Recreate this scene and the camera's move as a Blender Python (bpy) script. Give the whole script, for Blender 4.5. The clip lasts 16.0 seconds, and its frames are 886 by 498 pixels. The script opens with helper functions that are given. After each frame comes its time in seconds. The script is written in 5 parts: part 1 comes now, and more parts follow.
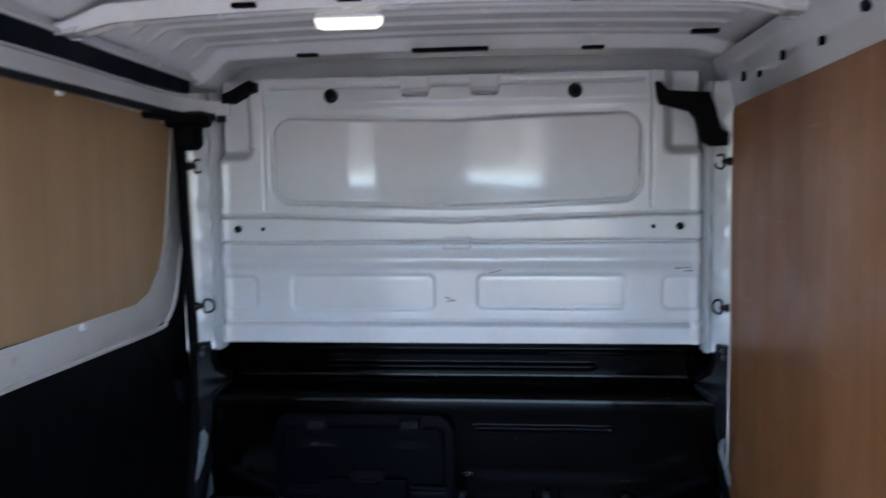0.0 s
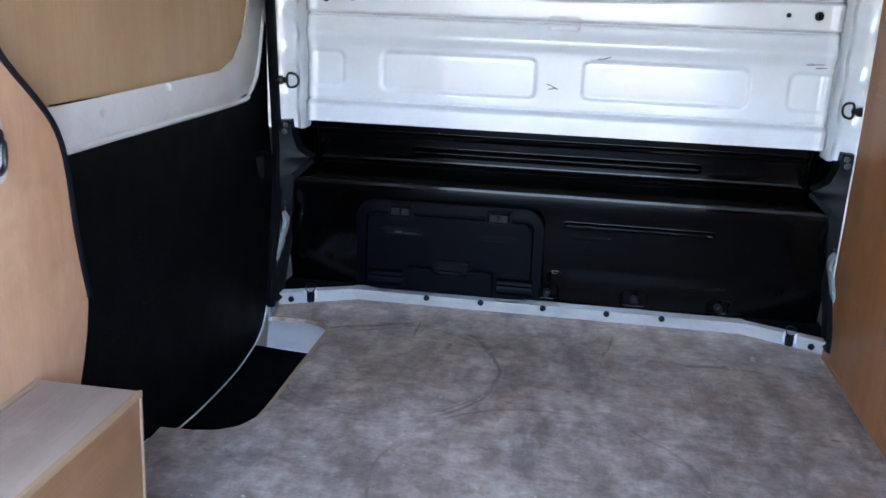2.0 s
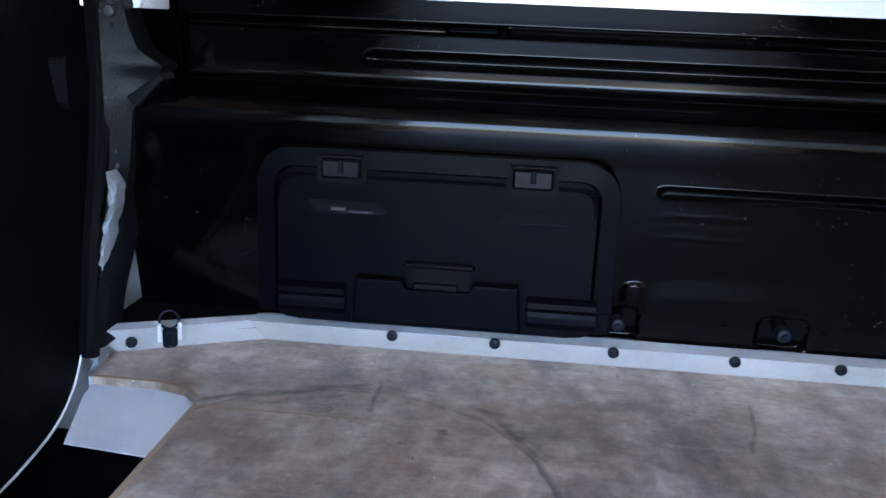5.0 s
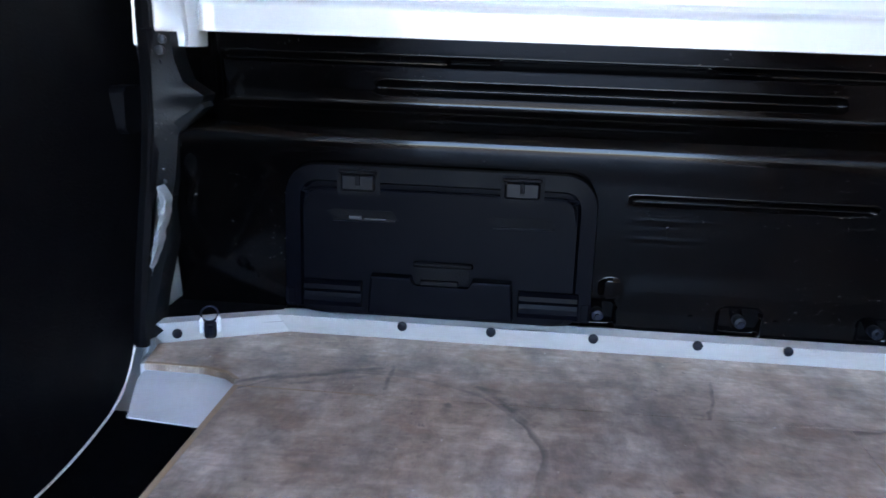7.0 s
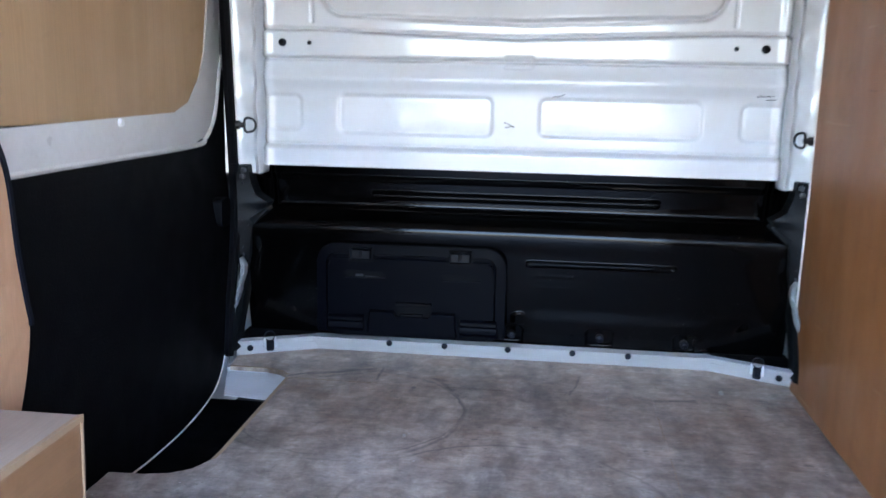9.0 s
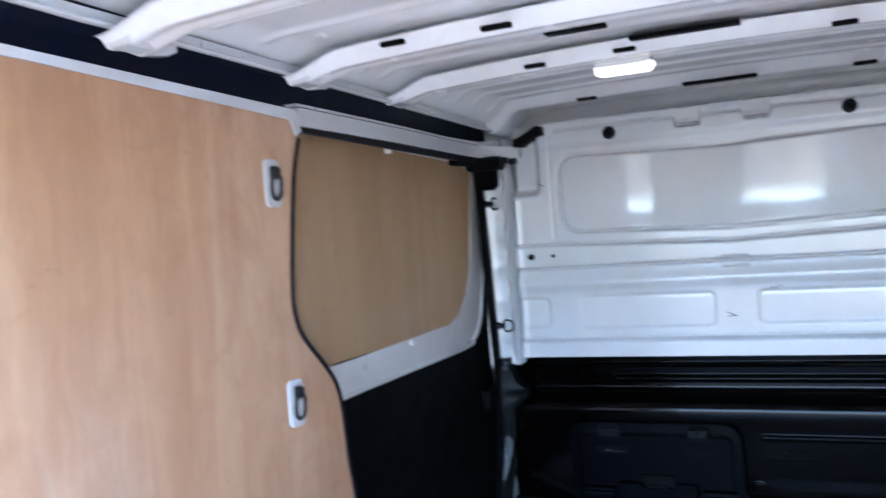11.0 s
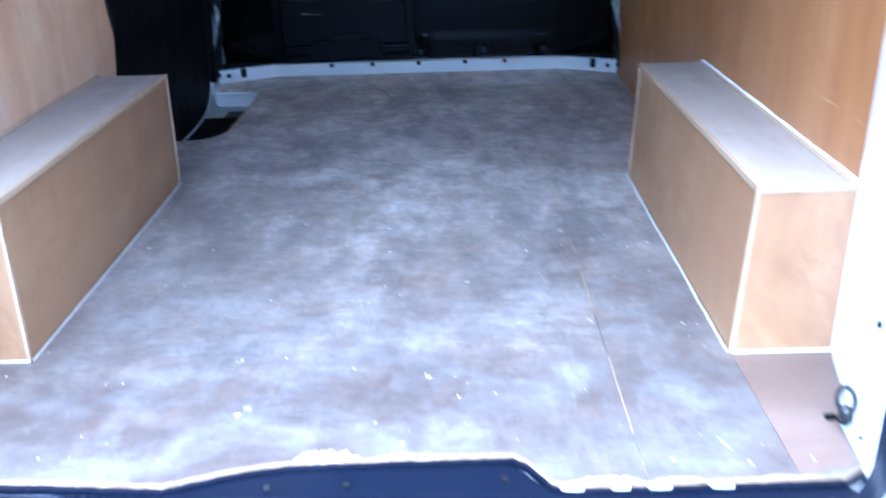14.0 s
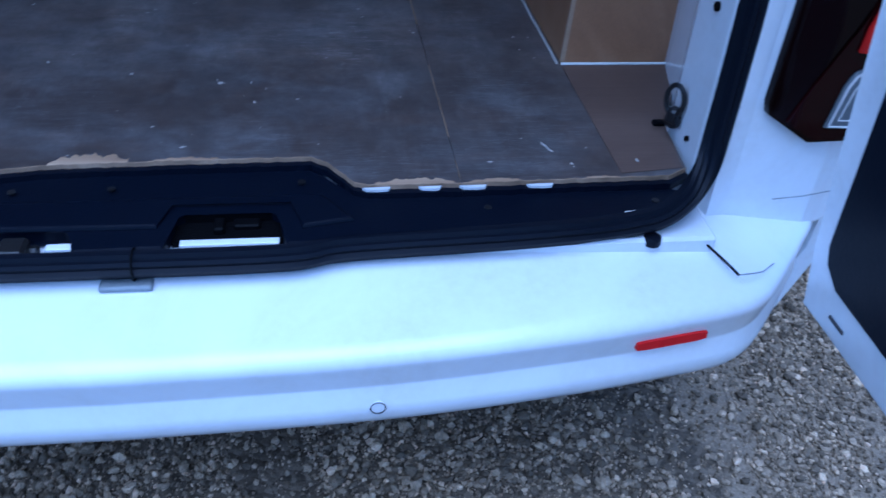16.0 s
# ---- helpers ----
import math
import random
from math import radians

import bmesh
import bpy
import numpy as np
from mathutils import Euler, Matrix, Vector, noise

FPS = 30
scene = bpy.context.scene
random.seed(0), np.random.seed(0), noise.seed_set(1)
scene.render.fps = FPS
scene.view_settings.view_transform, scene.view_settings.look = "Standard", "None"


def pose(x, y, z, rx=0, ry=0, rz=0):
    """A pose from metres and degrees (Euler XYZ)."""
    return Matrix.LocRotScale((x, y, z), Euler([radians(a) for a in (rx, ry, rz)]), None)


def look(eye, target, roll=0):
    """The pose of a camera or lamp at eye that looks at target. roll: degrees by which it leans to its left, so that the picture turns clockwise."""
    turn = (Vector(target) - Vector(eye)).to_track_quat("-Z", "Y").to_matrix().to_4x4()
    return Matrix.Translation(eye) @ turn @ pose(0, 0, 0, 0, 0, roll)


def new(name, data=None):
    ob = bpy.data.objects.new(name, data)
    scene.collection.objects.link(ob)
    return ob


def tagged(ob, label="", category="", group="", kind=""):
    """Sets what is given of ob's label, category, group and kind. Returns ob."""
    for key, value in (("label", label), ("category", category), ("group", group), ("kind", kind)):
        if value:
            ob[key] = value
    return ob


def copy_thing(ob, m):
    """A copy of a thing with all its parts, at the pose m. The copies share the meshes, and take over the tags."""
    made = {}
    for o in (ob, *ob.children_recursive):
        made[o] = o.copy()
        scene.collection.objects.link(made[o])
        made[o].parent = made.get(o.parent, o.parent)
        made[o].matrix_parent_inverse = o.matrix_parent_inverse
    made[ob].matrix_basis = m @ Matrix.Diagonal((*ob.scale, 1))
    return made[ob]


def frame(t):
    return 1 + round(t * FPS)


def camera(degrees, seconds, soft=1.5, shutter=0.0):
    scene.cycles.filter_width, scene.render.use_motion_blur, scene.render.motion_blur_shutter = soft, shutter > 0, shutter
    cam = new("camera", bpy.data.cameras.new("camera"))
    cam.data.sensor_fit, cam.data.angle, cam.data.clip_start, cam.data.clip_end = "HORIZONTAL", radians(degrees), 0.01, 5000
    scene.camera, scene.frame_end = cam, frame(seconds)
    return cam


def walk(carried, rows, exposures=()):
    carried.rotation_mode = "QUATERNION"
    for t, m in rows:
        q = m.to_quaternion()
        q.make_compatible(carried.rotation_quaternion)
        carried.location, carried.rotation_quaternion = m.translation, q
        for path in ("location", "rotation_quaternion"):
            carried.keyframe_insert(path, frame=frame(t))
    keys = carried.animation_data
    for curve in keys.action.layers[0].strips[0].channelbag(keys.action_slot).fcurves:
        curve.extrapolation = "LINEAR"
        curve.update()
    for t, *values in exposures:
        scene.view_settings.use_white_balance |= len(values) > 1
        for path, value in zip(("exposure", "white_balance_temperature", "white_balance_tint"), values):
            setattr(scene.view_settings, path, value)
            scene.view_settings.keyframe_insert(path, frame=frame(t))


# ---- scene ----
cam = camera(54.0, 16.0, shutter=0.5)
PATH = [
    (0, (0.224, -0.023, 1.617), (0.021, 1.959, 1.449), -0.8),
    (0.5, (0.148, -0.021, 1.587), (-0.177, 1.934, 1.313), 0.3),
    (1, (0.134, 0.003, 1.563), (-0.234, 1.913, 1.099), 1.2),
    (1.5, (0.122, 0.025, 1.542), (-0.218, 1.914, 0.978), 1.5),
    (2, (0.070, 0.096, 1.503), (-0.220, 1.989, 0.927), 2.1),
    (2.5, (-0.020, 0.296, 1.395), (-0.262, 2.201, 0.836), 2.6),
    (3, (-0.123, 0.489, 1.288), (-0.297, 2.415, 0.777), 2.5),
    (5.5, (-0.147, 1.271, 1.103), (-0.336, 3.192, 0.579), 2.4),
    (6, (-0.126, 1.268, 1.116), (-0.343, 3.182, 0.577), 1.7),
    (6.5, (-0.125, 1.232, 1.123), (-0.334, 3.148, 0.587), 1.8),
    (7, (-0.138, 1.009, 1.150), (-0.312, 2.938, 0.653), 2.0),
    (7.5, (-0.100, 0.790, 1.228), (-0.296, 2.714, 0.720), 1.1),
    (8, (-0.145, 0.512, 1.258), (-0.274, 2.453, 0.794), 1.3),
    (8.2, (-0.108, 0.422, 1.264), (-0.273, 2.367, 0.824), 1.5),
    (10.3, (0.264, -0.232, 1.58), (-0.15, 1.712, 1.356), -2.1),
    (10.5, (0.259, -0.251, 1.581), (-0.277, 1.669, 1.421), -3.1),
    (11, (0.265, -0.305, 1.607), (-0.542, 1.524, 1.545), -4.4),
    (11.5, (0.19, -0.376, 1.628), (-0.76, 1.383, 1.592), -4.1),
    (12, (0.092, -0.533, 1.589), (-0.778, 1.264, 1.459), -4.8),
    (12.5, (0.083, -0.61, 1.546), (-0.746, 1.168, 1.156), -2.7),
    (13, (0.224, -0.663, 1.465), (-0.505, 1.097, 0.857), -1.2),
    (13.5, (0.211, -0.724, 1.386), (-0.164, 1.095, 0.643), -0.9),
    (14, (0.144, -0.943, 1.334), (0.107, 0.885, 0.524), -1.9),
    (14.5, (0.15, -1.064, 1.294), (0.232, 0.734, 0.422), -1.2),
    (15, (0.209, -1.027, 1.22), (0.467, 0.677, 0.205), 1.1),
    (15.5, (0.231, -0.917, 1.15), (0.572, 0.686, 0.004), 3.0),
    (16, (0.216, -0.875, 1.128), (0.502, 0.703, -0.067), 4.2),
]
# the clip's camera adapts: stops, kelvin and tint along the way
LIGHT = [(0.0, 4.27, 5400, 9), (0.5, 4.25, 5450, 9), (1.0, 4.7, 5500, 9), (1.5, 4.95, 5550, 9), (2.0, 5.27, 5620, 9), (3.0, 5.45, 5700, 10), (5.5, 5.72, 5650, 10), (6.5, 5.72, 5650, 10), (8.0, 5.45, 5650, 10), (10.5, 5.18, 5350, 8), (11.5, 4.76, 5000, 8), (12.5, 4.68, 5120, 7), (13.0, 4.7, 5000, 7), (14.0, 4.78, 4600, 7), (14.6, 4.1, 4450, 8), (15.1, 2.5, 4250, 10), (15.5, 1.42, 4100, 11), (16.0, 1.03, 4000, 12)]
walk(cam, [(t, look(eye, target, roll)) for t, eye, target, roll in PATH], LIGHT)

# ---- daylight ----
world = bpy.data.worlds.new("overcast_sky")
scene.world = world
world.use_nodes = True
wn = world.node_tree
sky = wn.nodes.new("ShaderNodeTexSky")
sky.sky_type = "NISHITA"
sky.sun_disc = False
sky.sun_elevation = radians(75)
sky.sun_rotation = radians(174)
sky.air_density, sky.dust_density, sky.ozone_density = 1.0, 1.6, 1.0
wn.links.new(sky.outputs[0], wn.nodes["Background"].inputs[0])
wn.nodes["Background"].inputs[1].default_value = 0.09
sun_data = bpy.data.lights.new("sun", "SUN")
sun_data.energy, sun_data.angle, sun_data.color = 1.5, radians(75), (1.0, 0.99, 0.97)
sun = new("sun", sun_data)
sun.matrix_basis = look((-1.0, -1.55, 5.3), (0, 0, 0))


# ---- material helpers ----
def nodes(name):
    m = bpy.data.materials.new(name)
    m.use_nodes = True
    return m, m.node_tree, m.node_tree.nodes["Principled BSDF"]


def coords(nt, scale=(1, 1, 1), turn=(0, 0, 0)):
    tc, mp = nt.nodes.new("ShaderNodeTexCoord"), nt.nodes.new("ShaderNodeMapping")
    nt.links.new(tc.outputs["Object"], mp.inputs[0])
    mp.inputs["Scale"].default_value = scale
    mp.inputs["Rotation"].default_value = [radians(a) for a in turn]
    return mp.outputs[0]


def noisy(nt, vec, scale, detail=4.0, rough=0.55, twist=0.0):
    n = nt.nodes.new("ShaderNodeTexNoise")
    nt.links.new(vec, n.inputs["Vector"])
    n.inputs["Scale"].default_value, n.inputs["Detail"].default_value = scale, detail
    n.inputs["Roughness"].default_value, n.inputs["Distortion"].default_value = rough, twist
    return n.outputs["Fac"]


def ramp(nt, fac, stops):
    r = nt.nodes.new("ShaderNodeValToRGB")
    nt.links.new(fac, r.inputs[0])
    while len(r.color_ramp.elements) < len(stops):
        r.color_ramp.elements.new(0.5)
    for e, (p, c) in zip(r.color_ramp.elements, stops):
        e.position = p
        e.color = (c, c, c, 1) if isinstance(c, (int, float)) else (*c, 1)
    return r.outputs[0]


def mixed(nt, fac, a, b, blend="MIX"):
    m = nt.nodes.new("ShaderNodeMix")
    m.data_type, m.blend_type = "RGBA", blend
    for sock, value in ((m.inputs["Factor"], fac), (m.inputs["A"], a), (m.inputs["B"], b)):
        if isinstance(value, (int, float)):
            sock.default_value = value
        elif isinstance(value, tuple):
            sock.default_value = (*value, 1)
        else:
            nt.links.new(value, sock)
    return m.outputs["Result"]


def calc(nt, op, a, b=0.0, c=0.0):
    m = nt.nodes.new("ShaderNodeMath")
    m.operation = op
    for sock, value in zip(m.inputs, (a, b, c)):
        if isinstance(value, (int, float)):
            sock.default_value = value
        else:
            nt.links.new(value, sock)
    return m.outputs[0]


def relief(nt, b, height, strength, distance):
    n = nt.nodes.new("ShaderNodeBump")
    nt.links.new(height, n.inputs["Height"])
    n.inputs["Strength"].default_value, n.inputs["Distance"].default_value = strength, distance
    nt.links.new(n.outputs[0], b.inputs["Normal"])


def paint(name, colour, rough, dirt, coat=0.0, wave=0.15, spots=0.0, shine=0.5, gloss=0.12):
    """Sprayed or moulded surface with faint dirt, uneven gloss and orange peel."""
    m, nt, b = nodes(name)
    v = coords(nt)
    tone_mask = ramp(nt, noisy(nt, v, 5, 6, 0.65, 0.6), [(0.42, 0.0), (0.75, 1.0)])
    fine = noisy(nt, v, 90, 3)
    tone_mask = calc(nt, "MULTIPLY", tone_mask, fine)
    c = mixed(nt, tone_mask, colour, dirt)
    if spots:
        flecks = ramp(nt, noisy(nt, v, 210, 2, 0.4), [(0.71, 0.0), (0.75, 1.0)])
        where = ramp(nt, noisy(nt, v, 9, 3), [(0.5, 0.0), (0.68, 1.0)])
        c = mixed(nt, calc(nt, "MULTIPLY", calc(nt, "MULTIPLY", flecks, where), spots), c, (0.55, 0.53, 0.5))
    nt.links.new(c, b.inputs["Base Color"])
    nt.links.new(ramp(nt, noisy(nt, v, 14, 5), [(0.3, max(rough - 0.06, 0.04)), (0.7, rough + 0.08)]), b.inputs["Roughness"])
    b.inputs["Coat Weight"].default_value, b.inputs["Coat Roughness"].default_value = coat, gloss
    b.inputs["Specular IOR Level"].default_value = shine
    relief(nt, b, mixed(nt, 0.5, noisy(nt, v, 260, 2), noisy(nt, v, 9, 2)), wave, 0.004)
    return m


def wood(name, dark, mid, pale, axis, rough=0.5, wear=0.0, period=1.0):
    """Sheet plywood: face veneer with figure along one axis, mottling and rub marks."""
    m, nt, b = nodes(name)
    long = {"x": (0.6, 5, 5), "y": (5, 0.6, 5), "z": (5, 5, 0.6)}[axis]
    fine = {"x": (5, 260, 260), "y": (260, 5, 260), "z": (260, 260, 5)}[axis]
    broad = {"x": (0.25, 2.6, 2.6), "y": (2.6, 0.25, 2.6), "z": (2.6, 2.6, 0.25)}[axis]
    figure = noisy(nt, coords(nt, long), 0.8 * period, 6, 0.6, 1.4)
    band = noisy(nt, coords(nt, broad), 1.3 * period, 3, 0.5, 0.4)
    grain = noisy(nt, coords(nt, fine), 1.0, 3, 0.6)
    flat = coords(nt)
    c = ramp(nt, mixed(nt, 0.6, figure, band), [(0.3, dark), (0.5, mid), (0.68, pale)])
    c = mixed(nt, 0.1, c, ramp(nt, grain, [(0.3, 0.25), (0.65, 0.8)]), "OVERLAY")
    c = mixed(nt, calc(nt, "MULTIPLY", ramp(nt, noisy(nt, flat, 7, 5, 0.65, 1.2), [(0.56, 0.0), (0.74, 1.0)]), 0.45), c, dark)
    if wear:
        rub = ramp(nt, noisy(nt, coords(nt, (3, 3, 1.2)), 2.1, 7, 0.7, 1.0), [(0.55, 0.0), (0.72, 1.0)])
        c = mixed(nt, calc(nt, "MULTIPLY", rub, wear), c, pale)
    nt.links.new(c, b.inputs["Base Color"])
    nt.links.new(ramp(nt, noisy(nt, flat, 6, 4), [(0.3, rough - 0.08), (0.7, rough + 0.12)]), b.inputs["Roughness"])
    relief(nt, b, mixed(nt, 0.5, grain, figure), 0.25, 0.002)
    return m


def floor_wood():
    """Trodden hardwood ply: browner at the front, painted darker at the rear, greyed by wear, grain across the van,
    smudges, arcs and nicks.
    """
    m, nt, b = nodes("worn_floor_ply")
    v = coords(nt)
    sep = nt.nodes.new("ShaderNodeSeparateXYZ")
    nt.links.new(v, sep.inputs[0])
    fine = noisy(nt, coords(nt, (14.0, 30.0, 1)), 1.0, 6, 0.72, 1.0)
    streak = noisy(nt, coords(nt, (3.4, 1.5, 1)), 2.1, 8, 0.68, 0.2)
    cloud = noisy(nt, coords(nt, (1.3, 0.9, 1)), 4.6, 6, 0.62, 0.15)
    blotch = noisy(nt, coords(nt, (1.2, 1.0, 1)), 11.0, 7, 0.68, 0.15)
    tone = mixed(nt, 0.22, mixed(nt, 0.4, mixed(nt, 0.5, streak, cloud), blotch), fine)
    worn = ramp(nt, tone, [(0.38, (0.12, 0.092, 0.076)), (0.46, (0.25, 0.208, 0.178)), (0.52, (0.39, 0.338, 0.3)), (0.59, (0.56, 0.505, 0.46))])
    brown = ramp(nt, tone, [(0.38, (0.15, 0.1, 0.068)), (0.48, (0.325, 0.24, 0.178)), (0.58, (0.51, 0.405, 0.318))])
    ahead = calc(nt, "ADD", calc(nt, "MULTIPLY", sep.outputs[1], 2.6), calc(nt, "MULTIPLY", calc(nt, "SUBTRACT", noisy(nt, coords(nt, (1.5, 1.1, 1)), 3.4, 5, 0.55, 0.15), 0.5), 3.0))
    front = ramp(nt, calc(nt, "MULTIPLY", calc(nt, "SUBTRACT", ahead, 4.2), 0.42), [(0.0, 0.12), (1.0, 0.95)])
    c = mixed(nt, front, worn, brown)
    tan = ramp(nt, noisy(nt, coords(nt, (1, 2.6, 1)), 2.3, 6, 0.62, 0.15), [(0.54, 0.0), (0.66, 1.0)])
    c = mixed(nt, calc(nt, "MULTIPLY", tan, 0.4), c, (0.225, 0.16, 0.12))
    # darker tone painted towards the rear, standing in for the light along the floor
    along_y = calc(nt, "ADD", sep.outputs[1], calc(nt, "MULTIPLY", calc(nt, "SUBTRACT", noisy(nt, v, 2.8, 6, 0.62, 0.15), 0.5), 1.5))
    tone_mask = ramp(nt, calc(nt, "MULTIPLY", along_y, 0.45), [(0.08, 1.0), (0.4, 0.7), (0.85, 0.0)])
    c = mixed(nt, calc(nt, "MULTIPLY", tone_mask, 0.94), c, (0.037, 0.028, 0.025))
    # rubbed, paler bands and dark smudges along the grain
    pale = ramp(nt, noisy(nt, coords(nt, (4.6, 1.3, 1)), 2.3, 8, 0.7, 0.15), [(0.55, 0.0), (0.68, 1.0)])
    c = mixed(nt, calc(nt, "MULTIPLY", calc(nt, "MULTIPLY", pale, calc(nt, "SUBTRACT", 1.0, calc(nt, "MAXIMUM", front, calc(nt, "MULTIPLY", tone_mask, 0.75)))), 0.45), c, (0.37, 0.355, 0.345))
    mottle = ramp(nt, noisy(nt, coords(nt, (1.0, 1.35, 1)), 8.5, 9, 0.7, 0.15), [(0.44, 0.0), (0.68, 1.0)])
    c = mixed(nt, calc(nt, "MULTIPLY", calc(nt, "MULTIPLY", mottle, tone_mask), 0.5), c, (0.15, 0.148, 0.152))
    for scale, turn, size, low, high, much in (((3.6, 1.3, 1), 4, 3.1, 0.5, 0.72, 0.7), ((1.4, 1, 1), -10, 6.5, 0.48, 0.74, 0.65), ((1, 1.1, 1), 15, 15.0, 0.53, 0.8, 0.42)):
        smudge = ramp(nt, noisy(nt, coords(nt, scale, (0, 0, turn)), size, 7, 0.68, 0.2), [(low, 0.0), (high, 1.0)])
        c = mixed(nt, calc(nt, "MULTIPLY", smudge, much), c, (0.05, 0.043, 0.041))
    # open grain across the van, rust-brown damp stains ahead, worn-through nicks
    grain = noisy(nt, coords(nt, (2.2, 46.0, 1), (0, 0, 1.5)), 2.4, 5, 0.62, 0.25)
    furrow = ramp(nt, grain, [(0.36, 1.0), (0.47, 0.0)])
    ridge = ramp(nt, grain, [(0.56, 0.0), (0.68, 1.0)])
    patchy = ramp(nt, noisy(nt, coords(nt, (1.0, 2.2, 1)), 3.6, 5, 0.6, 0.2), [(0.42, 0.1), (0.6, 1.0)])
    c = mixed(nt, calc(nt, "MULTIPLY", calc(nt, "MULTIPLY", furrow, patchy), calc(nt, "ADD", 0.12, calc(nt, "MULTIPLY", front, 0.16))), c, (0.085, 0.066, 0.055))
    c = mixed(nt, calc(nt, "MULTIPLY", calc(nt, "MULTIPLY", ridge, patchy), calc(nt, "MULTIPLY", front, 0.1)), c, (0.52, 0.47, 0.42))
    damp = ramp(nt, noisy(nt, coords(nt, (1.0, 1.9, 1), (0, 0, 12)), 6.2, 7, 0.66, 0.5), [(0.53, 0.0), (0.63, 1.0)])
    c = mixed(nt, calc(nt, "MULTIPLY", calc(nt, "MULTIPLY", damp, front), 0.5), c, (0.21, 0.115, 0.062))
    for size, low, high, much, tint in ((34, 0.63, 0.68, 0.6, (0.06, 0.048, 0.042)), (58, 0.66, 0.7, 0.6, (0.045, 0.037, 0.034)), (27, 0.72, 0.74, 0.5, (0.5, 0.46, 0.41))):
        nickmask = ramp(nt, noisy(nt, coords(nt, (1.0, 1.7, 1), (0, 0, size)), size, 4, 0.6, 0.6), [(low, 0.0), (high, 1.0)])
        where = ramp(nt, noisy(nt, v, 3.1 + 0.02 * size, 3), [(0.47, 0.0), (0.6, 1.0)])
        c = mixed(nt, calc(nt, "MULTIPLY", calc(nt, "MULTIPLY", nickmask, where), much), c, tint)
    # thin scratches in two directions
    for turn, scale in ((8, 26), (-31, 21), (63, 17)):
        hair = noisy(nt, coords(nt, (0.22, 7.0, 1), (0, 0, turn)), scale, 2, 0.5, 0.4)
        line = ramp(nt, calc(nt, "ABSOLUTE", calc(nt, "SUBTRACT", hair, 0.5)), [(0.0, 1.0), (0.006, 0.0)])
        rare = ramp(nt, noisy(nt, v, 2.6 + 0.01 * scale, 3), [(0.58, 0.0), (0.64, 1.0)])
        c = mixed(nt, calc(nt, "MULTIPLY", calc(nt, "MULTIPLY", line, rare), 0.6), c, (0.42, 0.4, 0.38) if turn > 0 else (0.05, 0.045, 0.045))
    # a net of fine scuffs where loads were dragged over the rear edge
    for turn, scale in ((20, 19), (-52, 24), (78, 21), (-14, 16), (47, 27)):
        hair = noisy(nt, coords(nt, (0.3, 5.0, 1), (0, 0, turn)), scale, 3, 0.55, 0.8)
        line = ramp(nt, calc(nt, "ABSOLUTE", calc(nt, "SUBTRACT", hair, 0.5)), [(0.0, 1.0), (0.012, 0.0)])
        rare = ramp(nt, noisy(nt, v, 3.4 + 0.05 * scale, 4), [(0.46, 0.0), (0.58, 1.0)])
        c = mixed(nt, calc(nt, "MULTIPLY", calc(nt, "MULTIPLY", line, rare), calc(nt, "ADD", 0.08, calc(nt, "MULTIPLY", tone_mask, 0.3))), c, (0.17, 0.17, 0.18) if scale % 2 else (0.02, 0.018, 0.017))
    fleck = ramp(nt, noisy(nt, v, 34, 8, 0.72, 0.3), [(0.36, 0.0), (0.64, 1.0)])
    c = mixed(nt, 0.17, c, fleck, "OVERLAY")
    # worn arcs left by something turned on the floor
    wob = calc(nt, "MULTIPLY", calc(nt, "SUBTRACT", noisy(nt, v, 9, 3), 0.5), 0.035)
    gaps = ramp(nt, noisy(nt, v, 6.5, 4), [(0.4, 0.15), (0.58, 1.0)])
    for cx, cy, r, w in ((-0.385, 2.115, 0.3, 0.008), (-0.37, 2.125, 0.28, 0.004), (0.05, 1.62, 0.34, 0.006)):
        dx, dy = calc(nt, "SUBTRACT", sep.outputs[0], cx), calc(nt, "SUBTRACT", sep.outputs[1], cy)
        away = calc(nt, "SQRT", calc(nt, "ADD", calc(nt, "MULTIPLY", dx, dx), calc(nt, "MULTIPLY", dy, dy)))
        off = calc(nt, "ABSOLUTE", calc(nt, "SUBTRACT", calc(nt, "ADD", away, wob), r))
        line = ramp(nt, calc(nt, "DIVIDE", off, w), [(0.2, 1.0), (1.0, 0.0)])
        c = mixed(nt, calc(nt, "MULTIPLY", calc(nt, "MULTIPLY", line, gaps), 0.55), c, (0.05, 0.043, 0.042))
    # single marks: from, to, half width
    for ax, ay, bx, by, w in ((-0.575, 2.347, -0.43, 2.405, 0.012), (-0.507, 2.34, -0.388, 2.391, 0.009), (-0.43, 2.405, -0.366, 2.43, 0.008), (-0.348, 2.444, -0.349, 2.34, 0.006), (-0.175, 2.367, -0.131, 2.295, 0.018), (-0.19, 2.38, -0.1, 2.24, 0.008), (-0.238, 2.3, -0.238, 2.26, 0.009), (0.21, 2.47, 0.175, 2.31, 0.005), (0.4, 2.3, 0.5, 2.33, 0.012)):
        ux, uy = bx - ax, by - ay
        size = math.hypot(ux, uy)
        ux, uy = ux / size, uy / size
        px, py = calc(nt, "SUBTRACT", sep.outputs[0], ax), calc(nt, "SUBTRACT", sep.outputs[1], ay)
        along = calc(nt, "ADD", calc(nt, "MULTIPLY", px, ux), calc(nt, "MULTIPLY", py, uy))
        across = calc(nt, "ABSOLUTE", calc(nt, "ADD", calc(nt, "SUBTRACT", calc(nt, "MULTIPLY", py, ux), calc(nt, "MULTIPLY", px, uy)), wob))
